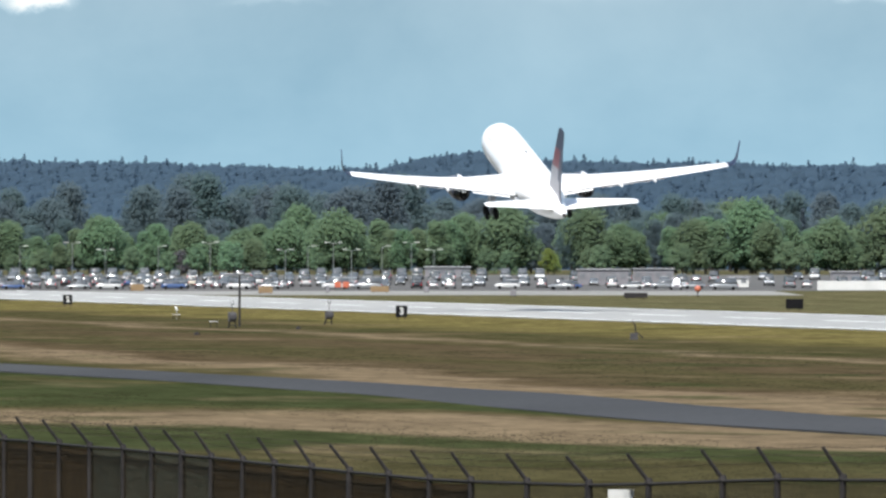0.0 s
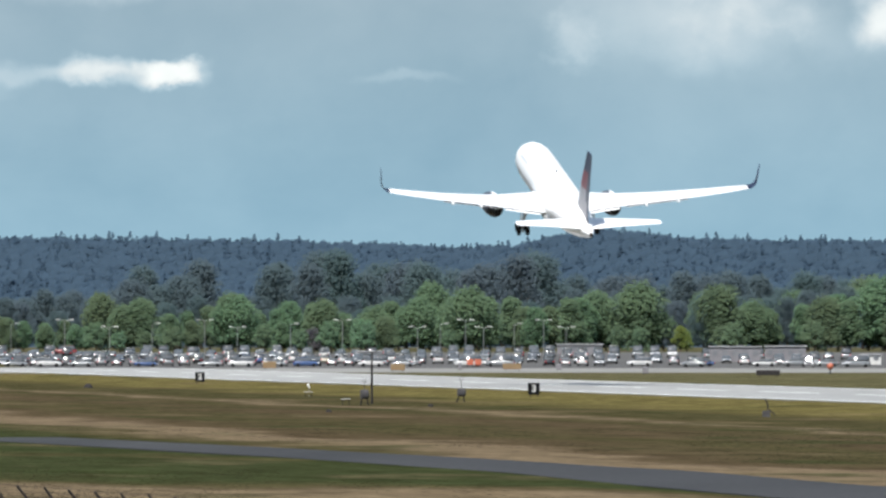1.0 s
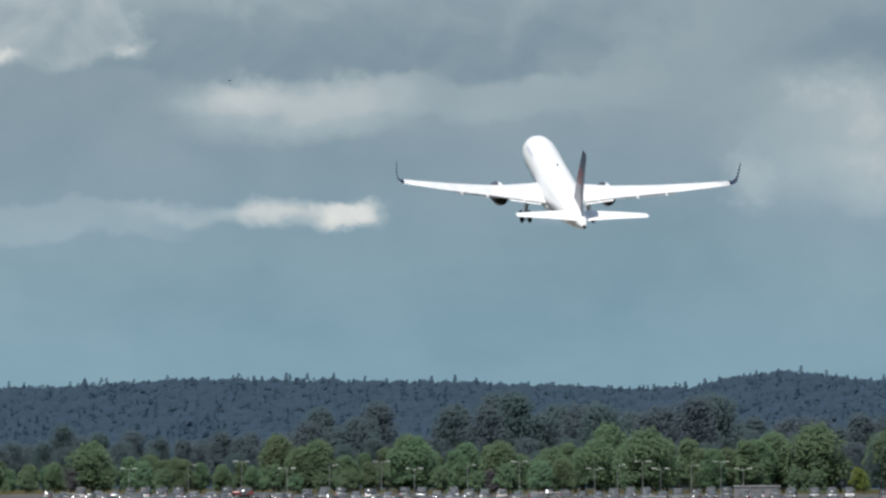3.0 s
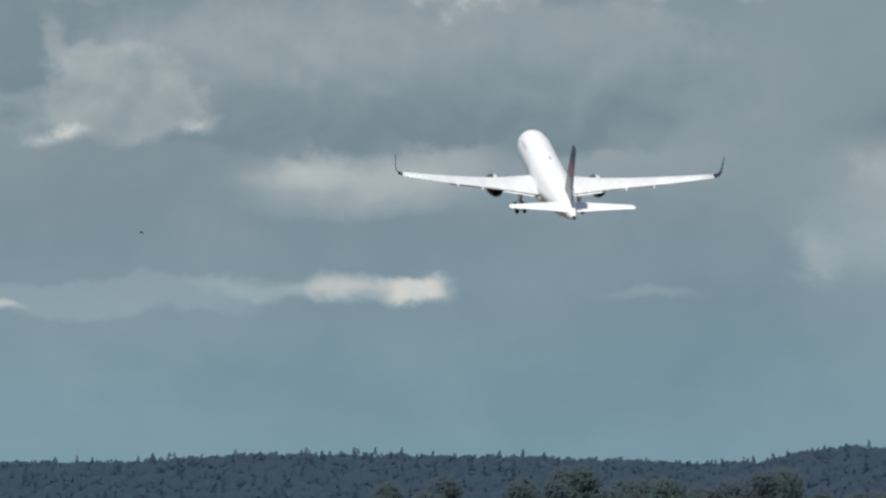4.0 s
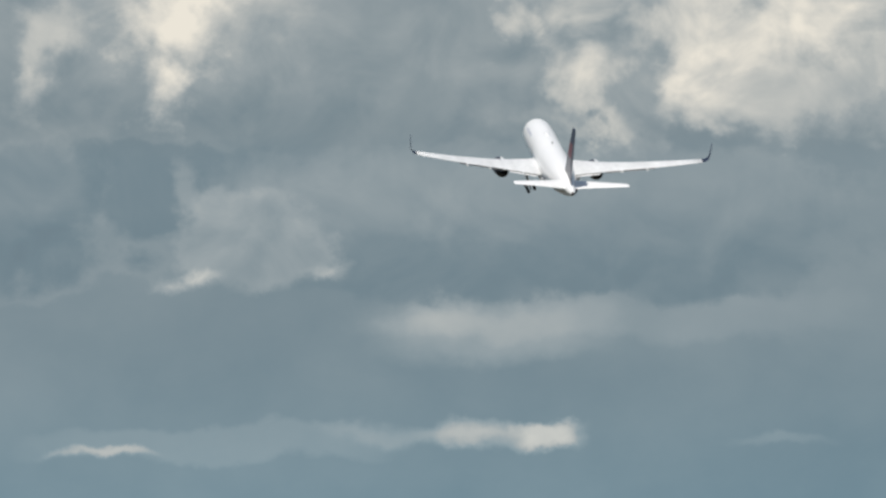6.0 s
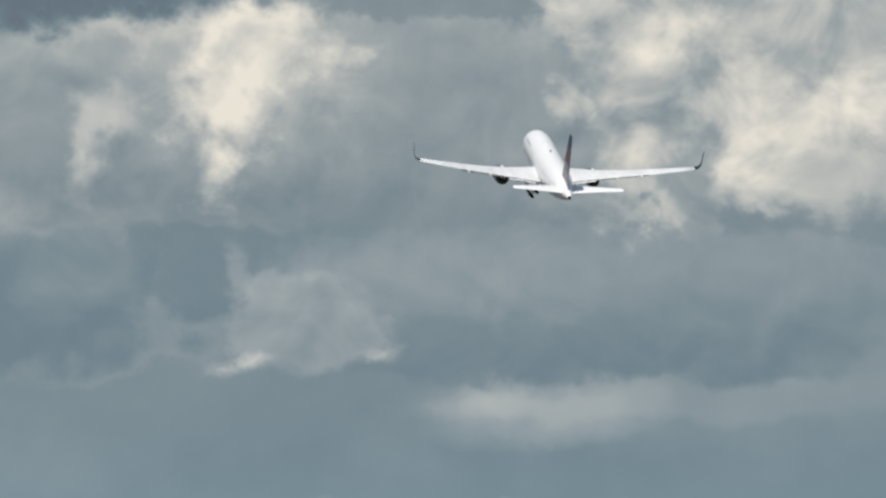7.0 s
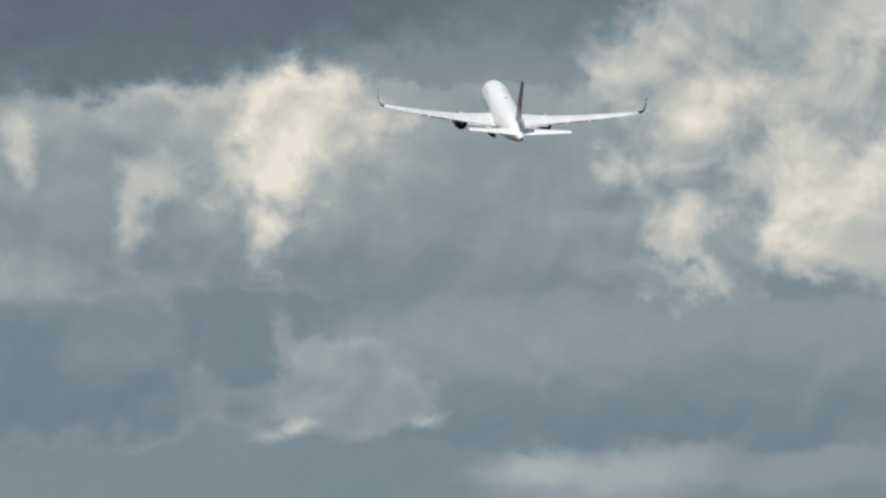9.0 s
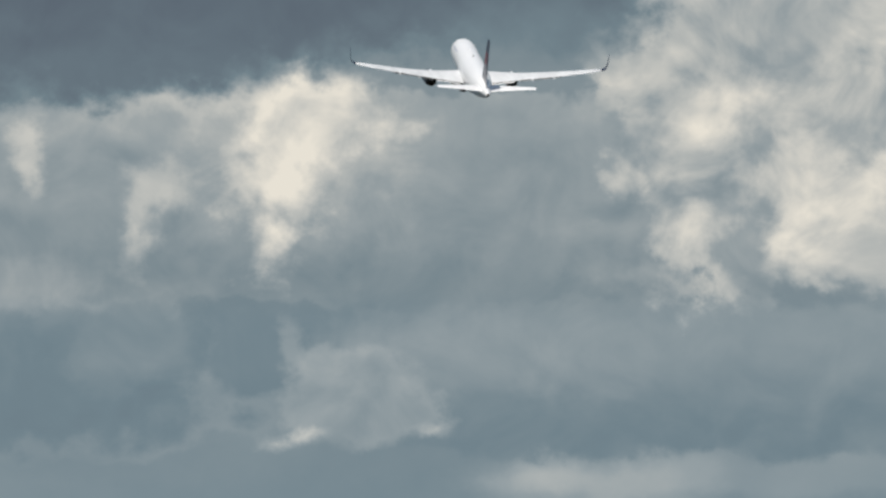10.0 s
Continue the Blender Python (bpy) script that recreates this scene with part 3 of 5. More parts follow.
def wing_rings(secs, side):
    """secs: (x, leading edge y, z, chord, thickness, lean from level in degrees)."""
    rings = []
    for x, y, z, c, th, lean in secs:
        a = radians(lean)
        rings.append([Vector((side * (x - h * math.sin(a)), y - b, z + h * math.cos(a))) for b, h in airfoil(c, th)])
    return rings


def build_aeroplane():
    plane = empty("aeroplane", label="white twin-engine airliner climbing with wheels lowered, winglets raised", category="aeroplane")
    bm = bmesh.new()
    secs = [(30, 0.06, 0.06, -0.75), (29.6, 0.5, 0.5, -0.72), (28.8, 1.0, 1.05, -0.62), (27.5, 1.55, 1.65, -0.42), (26, 1.98, 2.1, -0.25), (24, 2.33, 2.47, -0.08), (21.5, 2.5, 2.68, 0),
            (18, 2.515, 2.7, 0), (8, 2.515, 2.7, 0), (-3, 2.515, 2.7, 0), (-6, 2.48, 2.66, 0.04), (-9, 2.37, 2.5, 0.18), (-12, 2.15, 2.26, 0.3), (-15, 1.82, 1.94, 0.44), (-18, 1.42, 1.56, 0.56),
            (-21, 0.98, 1.1, 0.72), (-23.2, 0.62, 0.7, 0.84), (-24.6, 0.36, 0.4, 0.9), (-24.9, 0.2, 0.22, 0.9)]
    loft(bm, [ring(*s) for s in secs])
    part("fuselage", bm, M["white"], plane, "gleaming white fuselage", True)
    bm = bmesh.new()
    loft(bm, [ring(-24.55, 0.3, 0.33, 0.9, 12), ring(-25.15, 0.22, 0.24, 0.9, 12)])
    part("exhaust_cone", bm, M["steel"], plane, "dark exhaust at the tail tip", True)
    bm = bmesh.new()
    loft(bm, [ring(y, w, h, -2.0, 20) for y, w, h in ((11, 0.3, 0.2), (9, 1.9, 0.8), (5, 2.5, 1.15), (-1, 2.5, 1.15), (-5, 1.7, 0.7), (-7.5, 0.3, 0.2))])
    part("belly_fairing", bm, M["grey_wing"], plane, "", True)
    bm = bmesh.new()
    loft(bm, [ring(y, w, h, 2.62, 12) for y, w, h in ((13.2, 0.1, 0.05), (12.6, 0.4, 0.22), (11.4, 0.5, 0.3), (10.2, 0.35, 0.2), (9.6, 0.1, 0.05))])
    part("antenna_fairing", bm, M["white"], plane, "small white dome on the crown", True)
    for y in (4.0,):
        bm = bmesh.new()
        box(bm, -0.05, 0.05, y - 0.25, y + 0.2, 2.6, 3.1)
        part("blade_antenna", bm, M["black"], plane)
    for side in (-1, 1):
        for k in range(5):
            bm = bmesh.new()
            y0 = 15.0 + k * 1.15
            loft(bm, [[Vector((side * (2.53 * math.cos(a) + d), y, 2.71 * math.sin(a))) for d, a in ((0.0, 0.5), (0.015, 0.5), (0.015, 0.66), (0.0, 0.66))] for y in (y0, y0 + 0.8)])
            part("lettering_bar", bm, M["letter"], plane)
        bm = bmesh.new()
        wing = [(1.4, 10.0, -1.6, 11.9, 0.125, 0), (3.0, 8.9, -1.42, 10.6, 0.125, 4), (8.0, 5.5, -0.75, 6.9, 0.11, 6), (12.0, 2.9, 0.0, 5.7, 0.105, 8), (16, 0.3, 0.85, 4.5, 0.10, 10), (20.5, -2.65, 1.9, 3.25, 0.10, 12), (23.8, -4.8, 2.72, 2.35, 0.10, 14)]
        loft(bm, wing_rings(wing, side))
        w = part("wing", bm, M["grey_wing"], plane, "long swept wing, bright on top", True)
        bm = bmesh.new()
        loft(bm, wing_rings([(23.8, -4.8, 2.72, 2.35, 0.1, 14), (24.35, -5.2, 2.92, 2.0, 0.08, 35), (24.72, -5.6, 3.3, 1.6, 0.07, 62), (24.9, -5.95, 3.9, 1.25, 0.06, 80), (25.12, -7.0, 6.1, 0.6, 0.05, 85)], side))
        part("winglet", bm, M["navy"], plane, "upswept dark blue winglet", True)
        # flaps lowered a little, with dark bars for the shade in the gap ahead
        for x0, x1, tag in ((3.0, 7.6, 0), (8.6, 16.2, 1)):
            bm = bmesh.new()

            def te(x):
                if x < 8:
                    f = (x - 3) / 5
                    return (-1.7 + f * 0.3, -1.42 + f * 0.67)
                f = (x - 8) / 8
                return (-1.4 - f * 2.8, -0.75 + f * 1.6)
            rs = []
            for x in (x0, (x0 + x1) / 2, x1):
                y, z = te(x)
                c = 1.4 if tag == 0 else 0.9
                rs.append([Vector((side * x, y + 0.6, z - 0.1)), Vector((side * x, y + 0.2, z - 0.03)), Vector((side * x, y + 0.8 - c, z - 0.14)), Vector((side * x, y + 0.3, z - 0.16))])
            loft(bm, rs)
            # the slot's shadow line, made as solid dark bars
            cv = bmesh.new()
            for x in (x0 + 0.05, x1 - 0.05):
                y, z = te(x)
                tube(cv, (side * x, y + 0.15, z - 0.1), (side * x, y - 0.1, z - 0.12), 0.06, seg=6)
            ya, za = te(x0)
            yb, zb = te(x1)
            tube(cv, (side * x0, ya - 0.02, za - 0.02), (side * x1, yb - 0.02, zb - 0.02), 0.085, seg=6)
            part("flap_shade_bar", cv, M["steel"], plane, "dark bar for the shade in the flap slot")
            part("flap", bm, M["white"], plane, "lowered flap with a dark shade bar ahead of it", False)
        for x in (5.4, 11.0, 15.0):
            bm = bmesh.new()
            yb = -1.2 if x < 8 else -1.4 - (x - 8) * 0.36
            zb = -1.12 if x < 8 else -0.8 + (x - 8) * 0.2
            loft(bm, [[Vector((side * x, 0, 0)) + Vector(p) for p in ring(y, w, h, zb - dz, 10)] for y, w, h, dz in ((yb + 2.2, 0.05, 0.05, -0.1), (yb + 1.2, 0.2, 0.24, 0), (yb, 0.2, 0.26, 0.02), (yb - 1.2, 0.04, 0.05, 0.06))])
            part("flap_fairing", bm, M["grey_wing"], plane, "", True)
        # the engine
        bm = bmesh.new()
        ex, ez = side * 7.9, -2.5
        prof = [(10.6, 1.18), (10.75, 1.26), (10.4, 1.36), (9.2, 1.44), (7.4, 1.4), (6.0, 1.25), (5.3, 1.16), (5.3, 1.08), (6.4, 1.1), (8.0, 1.1), (10.3, 1.15)]
        rings = [[Vector((ex, 0, 0)) + p for p in ring(y, r * 0.93, r * 0.93, ez, 24)] for y, r in prof]
        loft(bm, rings + [rings[0]], cap=False)
        eng = part("engine", bm, M["cowl"], plane, "turbofan engine under the wing", True)
        bm = bmesh.new()
        loft(bm, [[Vector((ex, 0, 0)) + p for p in ring(y, r * 0.93, r * 0.93, ez, 20)] for y, r in ((7.6, 1.12), (6.2, 1.09), (5.4, 1.05), (4.8, 0.86), (3.9, 0.62), (3.9, 0.5), (4.6, 0.5))])
        part("exhaust_nozzle", bm, M["steel"], eng, "dark exhaust nozzle", True)
        bm = bmesh.new()
        loft(bm, [[Vector((ex, 0, 0)) + p for p in ring(y, r, r, ez, 14)] for y, r in ((4.8, 0.34), (3.6, 0.2), (3.1, 0.04))])
        part("exhaust_plug", bm, M["steel"], eng, "", True)
        bm = bmesh.new()
        loft(bm, [[Vector((ex + dx, y, z)) for dx, z in ((-t, z0), (t, z0), (t, z1), (-t, z1))] for y, t, z0, z1 in ((8.6, 0.08, -1.4, -0.8), (6.6, 0.26, -1.7, -0.6), (3.5, 0.24, -2.1, -0.8), (1.2, 0.05, -1.3, -0.9))])
        part("pylon", bm, M["grey_wing"], eng)
        # tailplane
        bm = bmesh.new()
        loft(bm, wing_rings([(0.3, -15.6, 0.95, 6.2, 0.1, 0), (1.0, -16.1, 1.02, 5.8, 0.1, 4), (5, -18.6, 1.5, 4.0, 0.09, 6), (9.2, -21.4, 2.0, 2.3, 0.09, 6), (9.55, -21.9, 2.03, 1.6, 0.05, 6)], side))
        part("tailplane", bm, M["white"], plane, "", True)
        # main gear: leg, bogie and four wheels, hinged under the wing root
        bm = bmesh.new()
        tube(bm, (0, 0, 0.4), (side * 0.35, 0, -2.4), 0.2, 0.15, 10)
        tube(bm, (side * 0.1, 0, -0.6), (-side * 1.4, 0.2, 0.3), 0.09)
        tube(bm, (side * 0.2, -0.05, -1.8), (side * 0.1, -1.2, -0.1), 0.07)
        tube(bm, (side * 0.35, -0.8, -2.65), (side * 0.35, 0.8, -2.25), 0.13)
        gear = part("main_gear", bm, M["strut"], plane, "main landing gear leg, folding inwards", True)
        bm = bmesh.new()
        box(bm, side * 0.5, side * 0.56, -0.6, 0.6, -1.6, -0.1, 0.02)
        part("gear_door", bm, M["white"], gear, "white leg door")
        for wx in (-0.57, 0.57):
            for wy in (-0.75, 0.75):
                bm = bmesh.new()
                cz = -2.35 + wy * 0.12
                prof = [(-0.22, 0.3), (-0.24, 0.52), (-0.17, 0.63), (0, 0.66), (0.17, 0.63), (0.24, 0.52), (0.22, 0.3)]
                rings = [[Vector((side * 0.35 + wx + dx, wy + rr * math.cos(i * math.tau / 18), cz + rr * math.sin(i * math.tau / 18))) for i in range(18)] for dx, rr in prof]
                loft(bm, rings)
                part("wheel", bm, M["tyre"], gear, "black tyre", True)
        GEARS.append((gear, side))
    # fin with its painted bands
    bm = bmesh.new()
    levels = [(1.1, -13.2, 9.4, 0), (2.0, -13.3, 9.0, 0), (2.9, -13.8, 8.4, 0), (4.2, -14.7, 7.7, 0), (5.6, -15.7, 6.9, 1), (7.0, -16.8, 6.2, 1), (8.2, -17.8, 5.4, 2), (9.2, -18.6, 4.9, 2), (10.4, -19.7, 4.2, 2), (11.0, -20.3, 3.7, 2), (11.12, -21.0, 2.6, 2)]
    rings = [[Vector((h, y - b, z)) for b, h in airfoil(c, 0.045)] for z, y, c, k in levels]
    loft(bm, rings, mats=[k for *_, k in levels])
    for f in bm.faces:
        c = f.calc_center_median()
        if c.y < -19.6 - 0.12 * c.z:
            f.material_index = 2
    part("fin", bm, [M["fin_grey"], M["red"], M["navy"]], plane, "tail fin, grey below, red and dark blue above", True)
    return plane


GEARS = []
aeroplane = build_aeroplane()

# ---- distance signs and field equipment ----


def place_on(x, y, extra=0.0):
    return pose(x, y, ground_z(x, y) + extra)


def distance_sign(digit, x, y, w=1.35, h=1.35):
    s = empty("distance_sign", pose(x, y, ground_z(x, y), 0, 0, 4), label="black runway sign with a white number on short legs" if digit else "black runway sign without a number on short legs", category="sign", group="runway signs")
    bm = bmesh.new()
    box(bm, -w / 2, w / 2, -0.14, 0.14, 0.3, 0.3 + h, 0.03)
    part("panel", bm, M["black"], s, "black panel")
    for k in (-1, 1):
        bm = bmesh.new()
        tube(bm, (k * w * 0.3, 0, -0.2), (k * w * 0.3, 0, 0.32), 0.05)
        part("leg", bm, M["post"], s)
    if digit:
        cu = bpy.data.curves.new("number", "FONT")
        cu.body, cu.size, cu.align_x, cu.align_y, cu.extrude, cu.offset = digit, 1.12, "CENTER", "CENTER", 0.01, 0.035
        cu.materials.append(M["signwhite"])
        n = new("number", cu)
        n.parent = s
        n.matrix_local = pose(0, -0.155, 0.3 + h / 2, 90, 0, 0)
    return s


distance_sign("3", -4.8, 1350)
distance_sign("2", -53.1, 1650)
distance_sign("1", -101.4, 1950)
distance_sign("", 44.0, 1460, 2.2, 1.25)


def marker_pole(x, y):
    s = empty("marker_pole", place_on(x, y), label="dark slender pole with a bare top", category="pole")
    bm = bmesh.new()
    tube(bm, (0, 0, -0.3), (0, 0, 5.5), 0.13, 0.11, 10)
    part("shaft", bm, M["post"], s)
    bm = bmesh.new()
    tube(bm, (-0.5, 0, 5.6), (0.5, 0, 5.6), 0.035)
    tube(bm, (0, 0, 5.4), (0, 0, 5.65), 0.04)
    part("crossarm", bm, M["post"], s)
    for k in (-1, 1):
        bm = bmesh.new()
        tube(bm, (k * 0.48, 0, 5.55), (k * 0.48, 0, 6.3), 0.03)
        bmesh.ops.create_icosphere(bm, subdivisions=1, radius=0.09, matrix=Matrix.Translation((k * 0.48, 0, 6.3)))
        part("rod", bm, M["post"], s)


def sensor_stand(x, y, h=1.7, lean=0.0):
    s = empty("sensor_stand", place_on(x, y), label="grey instrument housing on thin legs in the grass", category="instrument")
    bm = bmesh.new()
    box(bm, -0.45 + lean, 0.45 + lean, -0.35, 0.35, h * 0.42, h, 0.1)
    part("housing", bm, M["equip"], s)
    for i, (a, b) in enumerate(((-0.5, -0.3), (0.45, -0.3), (-0.4, 0.35), (0.5, 0.35))):
        bm = bmesh.new()
        tube(bm, (a, b, -0.2), (a * 0.5 + lean, b * 0.6, h * 0.55), 0.045)
        part("leg", bm, M["post"], s)
    bm = bmesh.new()
    tube(bm, (lean, 0, h - 0.05), (lean, 0, h + 0.75), 0.035)
    for k in (-1, 1):
        tube(bm, (lean, 0, h + 0.75), (lean + 0.17 * k, 0, h + 0.95), 0.035, seg=6)
        tube(bm, (lean + 0.17 * k, 0, h + 0.95), (lean + 0.15 * k, 0, h + 1.25), 0.03, seg=6)
    part("fork", bm, M["equip"], s)
    bm = bmesh.new()
    loft(bm, [[Vector((lean + 0.12 + r * math.cos(i * math.tau / 14), y, h * 0.72 + r * math.sin(i * math.tau / 14))) for i in range(14)] for y, r in ((-0.5, 0.3), (-0.44, 0.42), (0.3, 0.42), (0.36, 0.3))])
    part("drum", bm, M["equip"], s, smooth=True)
    bm = bmesh.new()
    tube(bm, (-0.45, -0.3, h * 0.18), (0.42, -0.3, h * 0.18), 0.03)
    part("crossbar", bm, M["post"], s)


def bent_marker(x, y):
    s = empty("bent_marker", place_on(x, y), label="dark bent post on a pale box with a strut", category="marker")
    bm = bmesh.new()
    tube(bm, (0.1, 0, 0.3), (0.15, 0, 1.2), 0.06)
    tube(bm, (0.15, 0, 1.15), (-0.15, 0, 1.75), 0.07, 0.05)
    part("post", bm, M["post"], s)
    bm = bmesh.new()
    tube(bm, (0.25, 0, 0.7), (0.85, 0, 0.15), 0.06)
    part("strut", bm, M["post"], s)
    bm = bmesh.new()
    box(bm, -0.35, 0.35, -0.25, 0.25, -0.1, 0.6, 0.04)
    part("box", bm, M["equip"], s)


def edge_light(x, y):
    s = empty("edge_light", place_on(x, y), label="small tilted white lamp over a low table in the grass", category="lamp", group="field lamps")
    bm = bmesh.new()
    tube(bm, (0.05, 0, -0.1), (0.05, 0, 1.1), 0.045)
    part("post", bm, M["siding"], s)
    bm = bmesh.new()
    loft(bm, [[Vector((x0 + 0.09 * math.cos(i * math.tau / 10), r * math.sin(i * math.tau / 10), z0 + 0.07 * math.cos(i * math.tau / 10))) for i in range(10)] for x0, z0, r in ((0.12, 1.0, 0.06), (0.06, 1.15, 0.14), (-0.04, 1.35, 0.16), (-0.1, 1.5, 0.1))])
    part("head", bm, M["paint"], s, smooth=True)
    low_table(s, 0.62)


def low_table(s, h):
    bm = bmesh.new()
    box(bm, -0.5, 0.5, -0.25, 0.25, h - 0.08, h, 0.02)
    part("tabletop", bm, M["lamp"], s)
    for k in (-1, 1):
        bm = bmesh.new()
        tube(bm, (k * 0.38, 0, -0.1), (k * 0.34, 0, h - 0.06), 0.04)
        part("leg", bm, M["post"], s)


def at_px(x, y, z=-0.5):
    """The spot of the field at which the level z shows at that place of the first view."""
    d = (8.0 - z) * F / (y - 437.5)
    return (x - 784) / F * d, d


marker_pole(*at_px(424, 578))
sensor_stand(*at_px(411, 580))
sensor_stand(*at_px(580, 575), 1.5, 0.15)
bent_marker(*at_px(1122, 601))
edge_light(*at_px(312, 566))
low_table(empty("equipment_table", place_on(*at_px(378, 580)), label="low white equipment table on thin legs in the grass", category="table"), 0.75)


def field_box(x, y, w, h, mat, label):
    s = empty("field_sign", pose(x, y, max(ground_z(x, y), 0.0)), label=label, category="sign")
    bm = bmesh.new()
    box(bm, -w / 2, w / 2, -0.3, 0.3, 0.2, h, 0.06)
    part("panel", bm, mat, s)
    for k in (-1, 1):
        bm = bmesh.new()
        tube(bm, (k * w * 0.35, 0, -0.2), (k * w * 0.35, 0, 0.3), 0.06)
        part("leg", bm, M["post"], s)


for x, y, w, h, mat, label in ((243, 517, 2.4, 1.4, "rust", "ochre taxiway sign on short legs"), (470, 521, 2.4, 1.3, "rust", "ochre taxiway sign on short legs"), (672, 519, 3.2, 1.2, "rust", "long ochre taxiway sign on short legs"),
                               (908, 526, 0.9, 1.2, "siding", "small grey field box on legs"), (755, 519, 0.9, 1.1, "siding", "small grey field box on legs"), (580, 519, 0.6, 1.3, "siding", "small grey field box on legs"), (1125, 530, 3.6, 1.0, "post", "dark long taxiway sign on short legs")):
    field_box(*at_px(x, y, 0.0), w, h, M[mat], label)
for u, v in ((-78, 549), (348, 593), (528, 582)):
    x, y = at_px(u, v)
    s = empty("drain_cap", place_on(x, y), label="low dark drain cap in the grass", category="drain", group="drain caps")
    bm = bmesh.new()
    w = 0.7 if u < 0 else 0.3
    tube(bm, (0, 0, -0.1), (0, 0, 0.14), w, w * 0.95, 12)
    part("collar", bm, M["post"], s)
    bm = bmesh.new()
    tube(bm, (0, 0, 0.14), (0, 0, 0.3 if u > 0 else 0.55), w * 0.85, w * 0.4, 12)
    part("cap", bm, M["post"], s)
s = empty("marker_ball", pose(*at_px(1235, 526, 0.0), 0), label="orange marker board on a post", category="marker")
bm = bmesh.new()
tube(bm, (0, 0, 0), (0, 0, 1.0), 0.08)
part("post", bm, M["post"], s)
bm = bmesh.new()
bmesh.ops.create_icosphere(bm, subdivisions=2, radius=0.55, matrix=Matrix.Translation((0, 0, 1.3)))
part("ball", bm, M["orange"], s, smooth=True)

# ---- the boundary fence ----


def fence_line():
    """Post feet and tops, from the far western end; the fence bends slowly and runs up a slight rise at its near end."""
    xs = [8, 55, 105, 159, 218, 269, 322, 374, 430, 486, 552, 619, 688, 760, 833, 933, 1042, 1148, 1279, 1376, 1492]
    ys = [775, 778, 783, 788, 792, 797, 802, 807, 813, 819, 825, 832, 838, 845, 849, 852, 855, 853, 848, 845, 846]
    xs = [8 - 46 * k for k in range(9, 0, -1)] + xs + [1492 + 118 * k for k in range(1, 6)]
    ys = [775 - 4 * k for k in range(9, 0, -1)] + ys + [846] * 5
    out = []
    for i, (x, y) in enumerate(zip(xs, ys)):
        d = 199 - 2.75 * (i - 9)
        p = Vector(((x - 784) / F * d, d, 8 - (y - 437.5) / F * d))
        out.append((Vector((p.x, p.y, ground_z(p.x, p.y))), p))
    return out


M["screen_brown"] = surf("brown_screen_slats", (0.042, 0.027, 0.011), (0.075, 0.048, 0.02), 1.2, 0.9, stretch=(1, 1, 0.15), fine=12, spec=0.05)
M["screen_green"] = surf("grey_green_screen_cloth", (0.082, 0.092, 0.066), (0.105, 0.115, 0.085), 0.8, 0.9, spec=0.05)


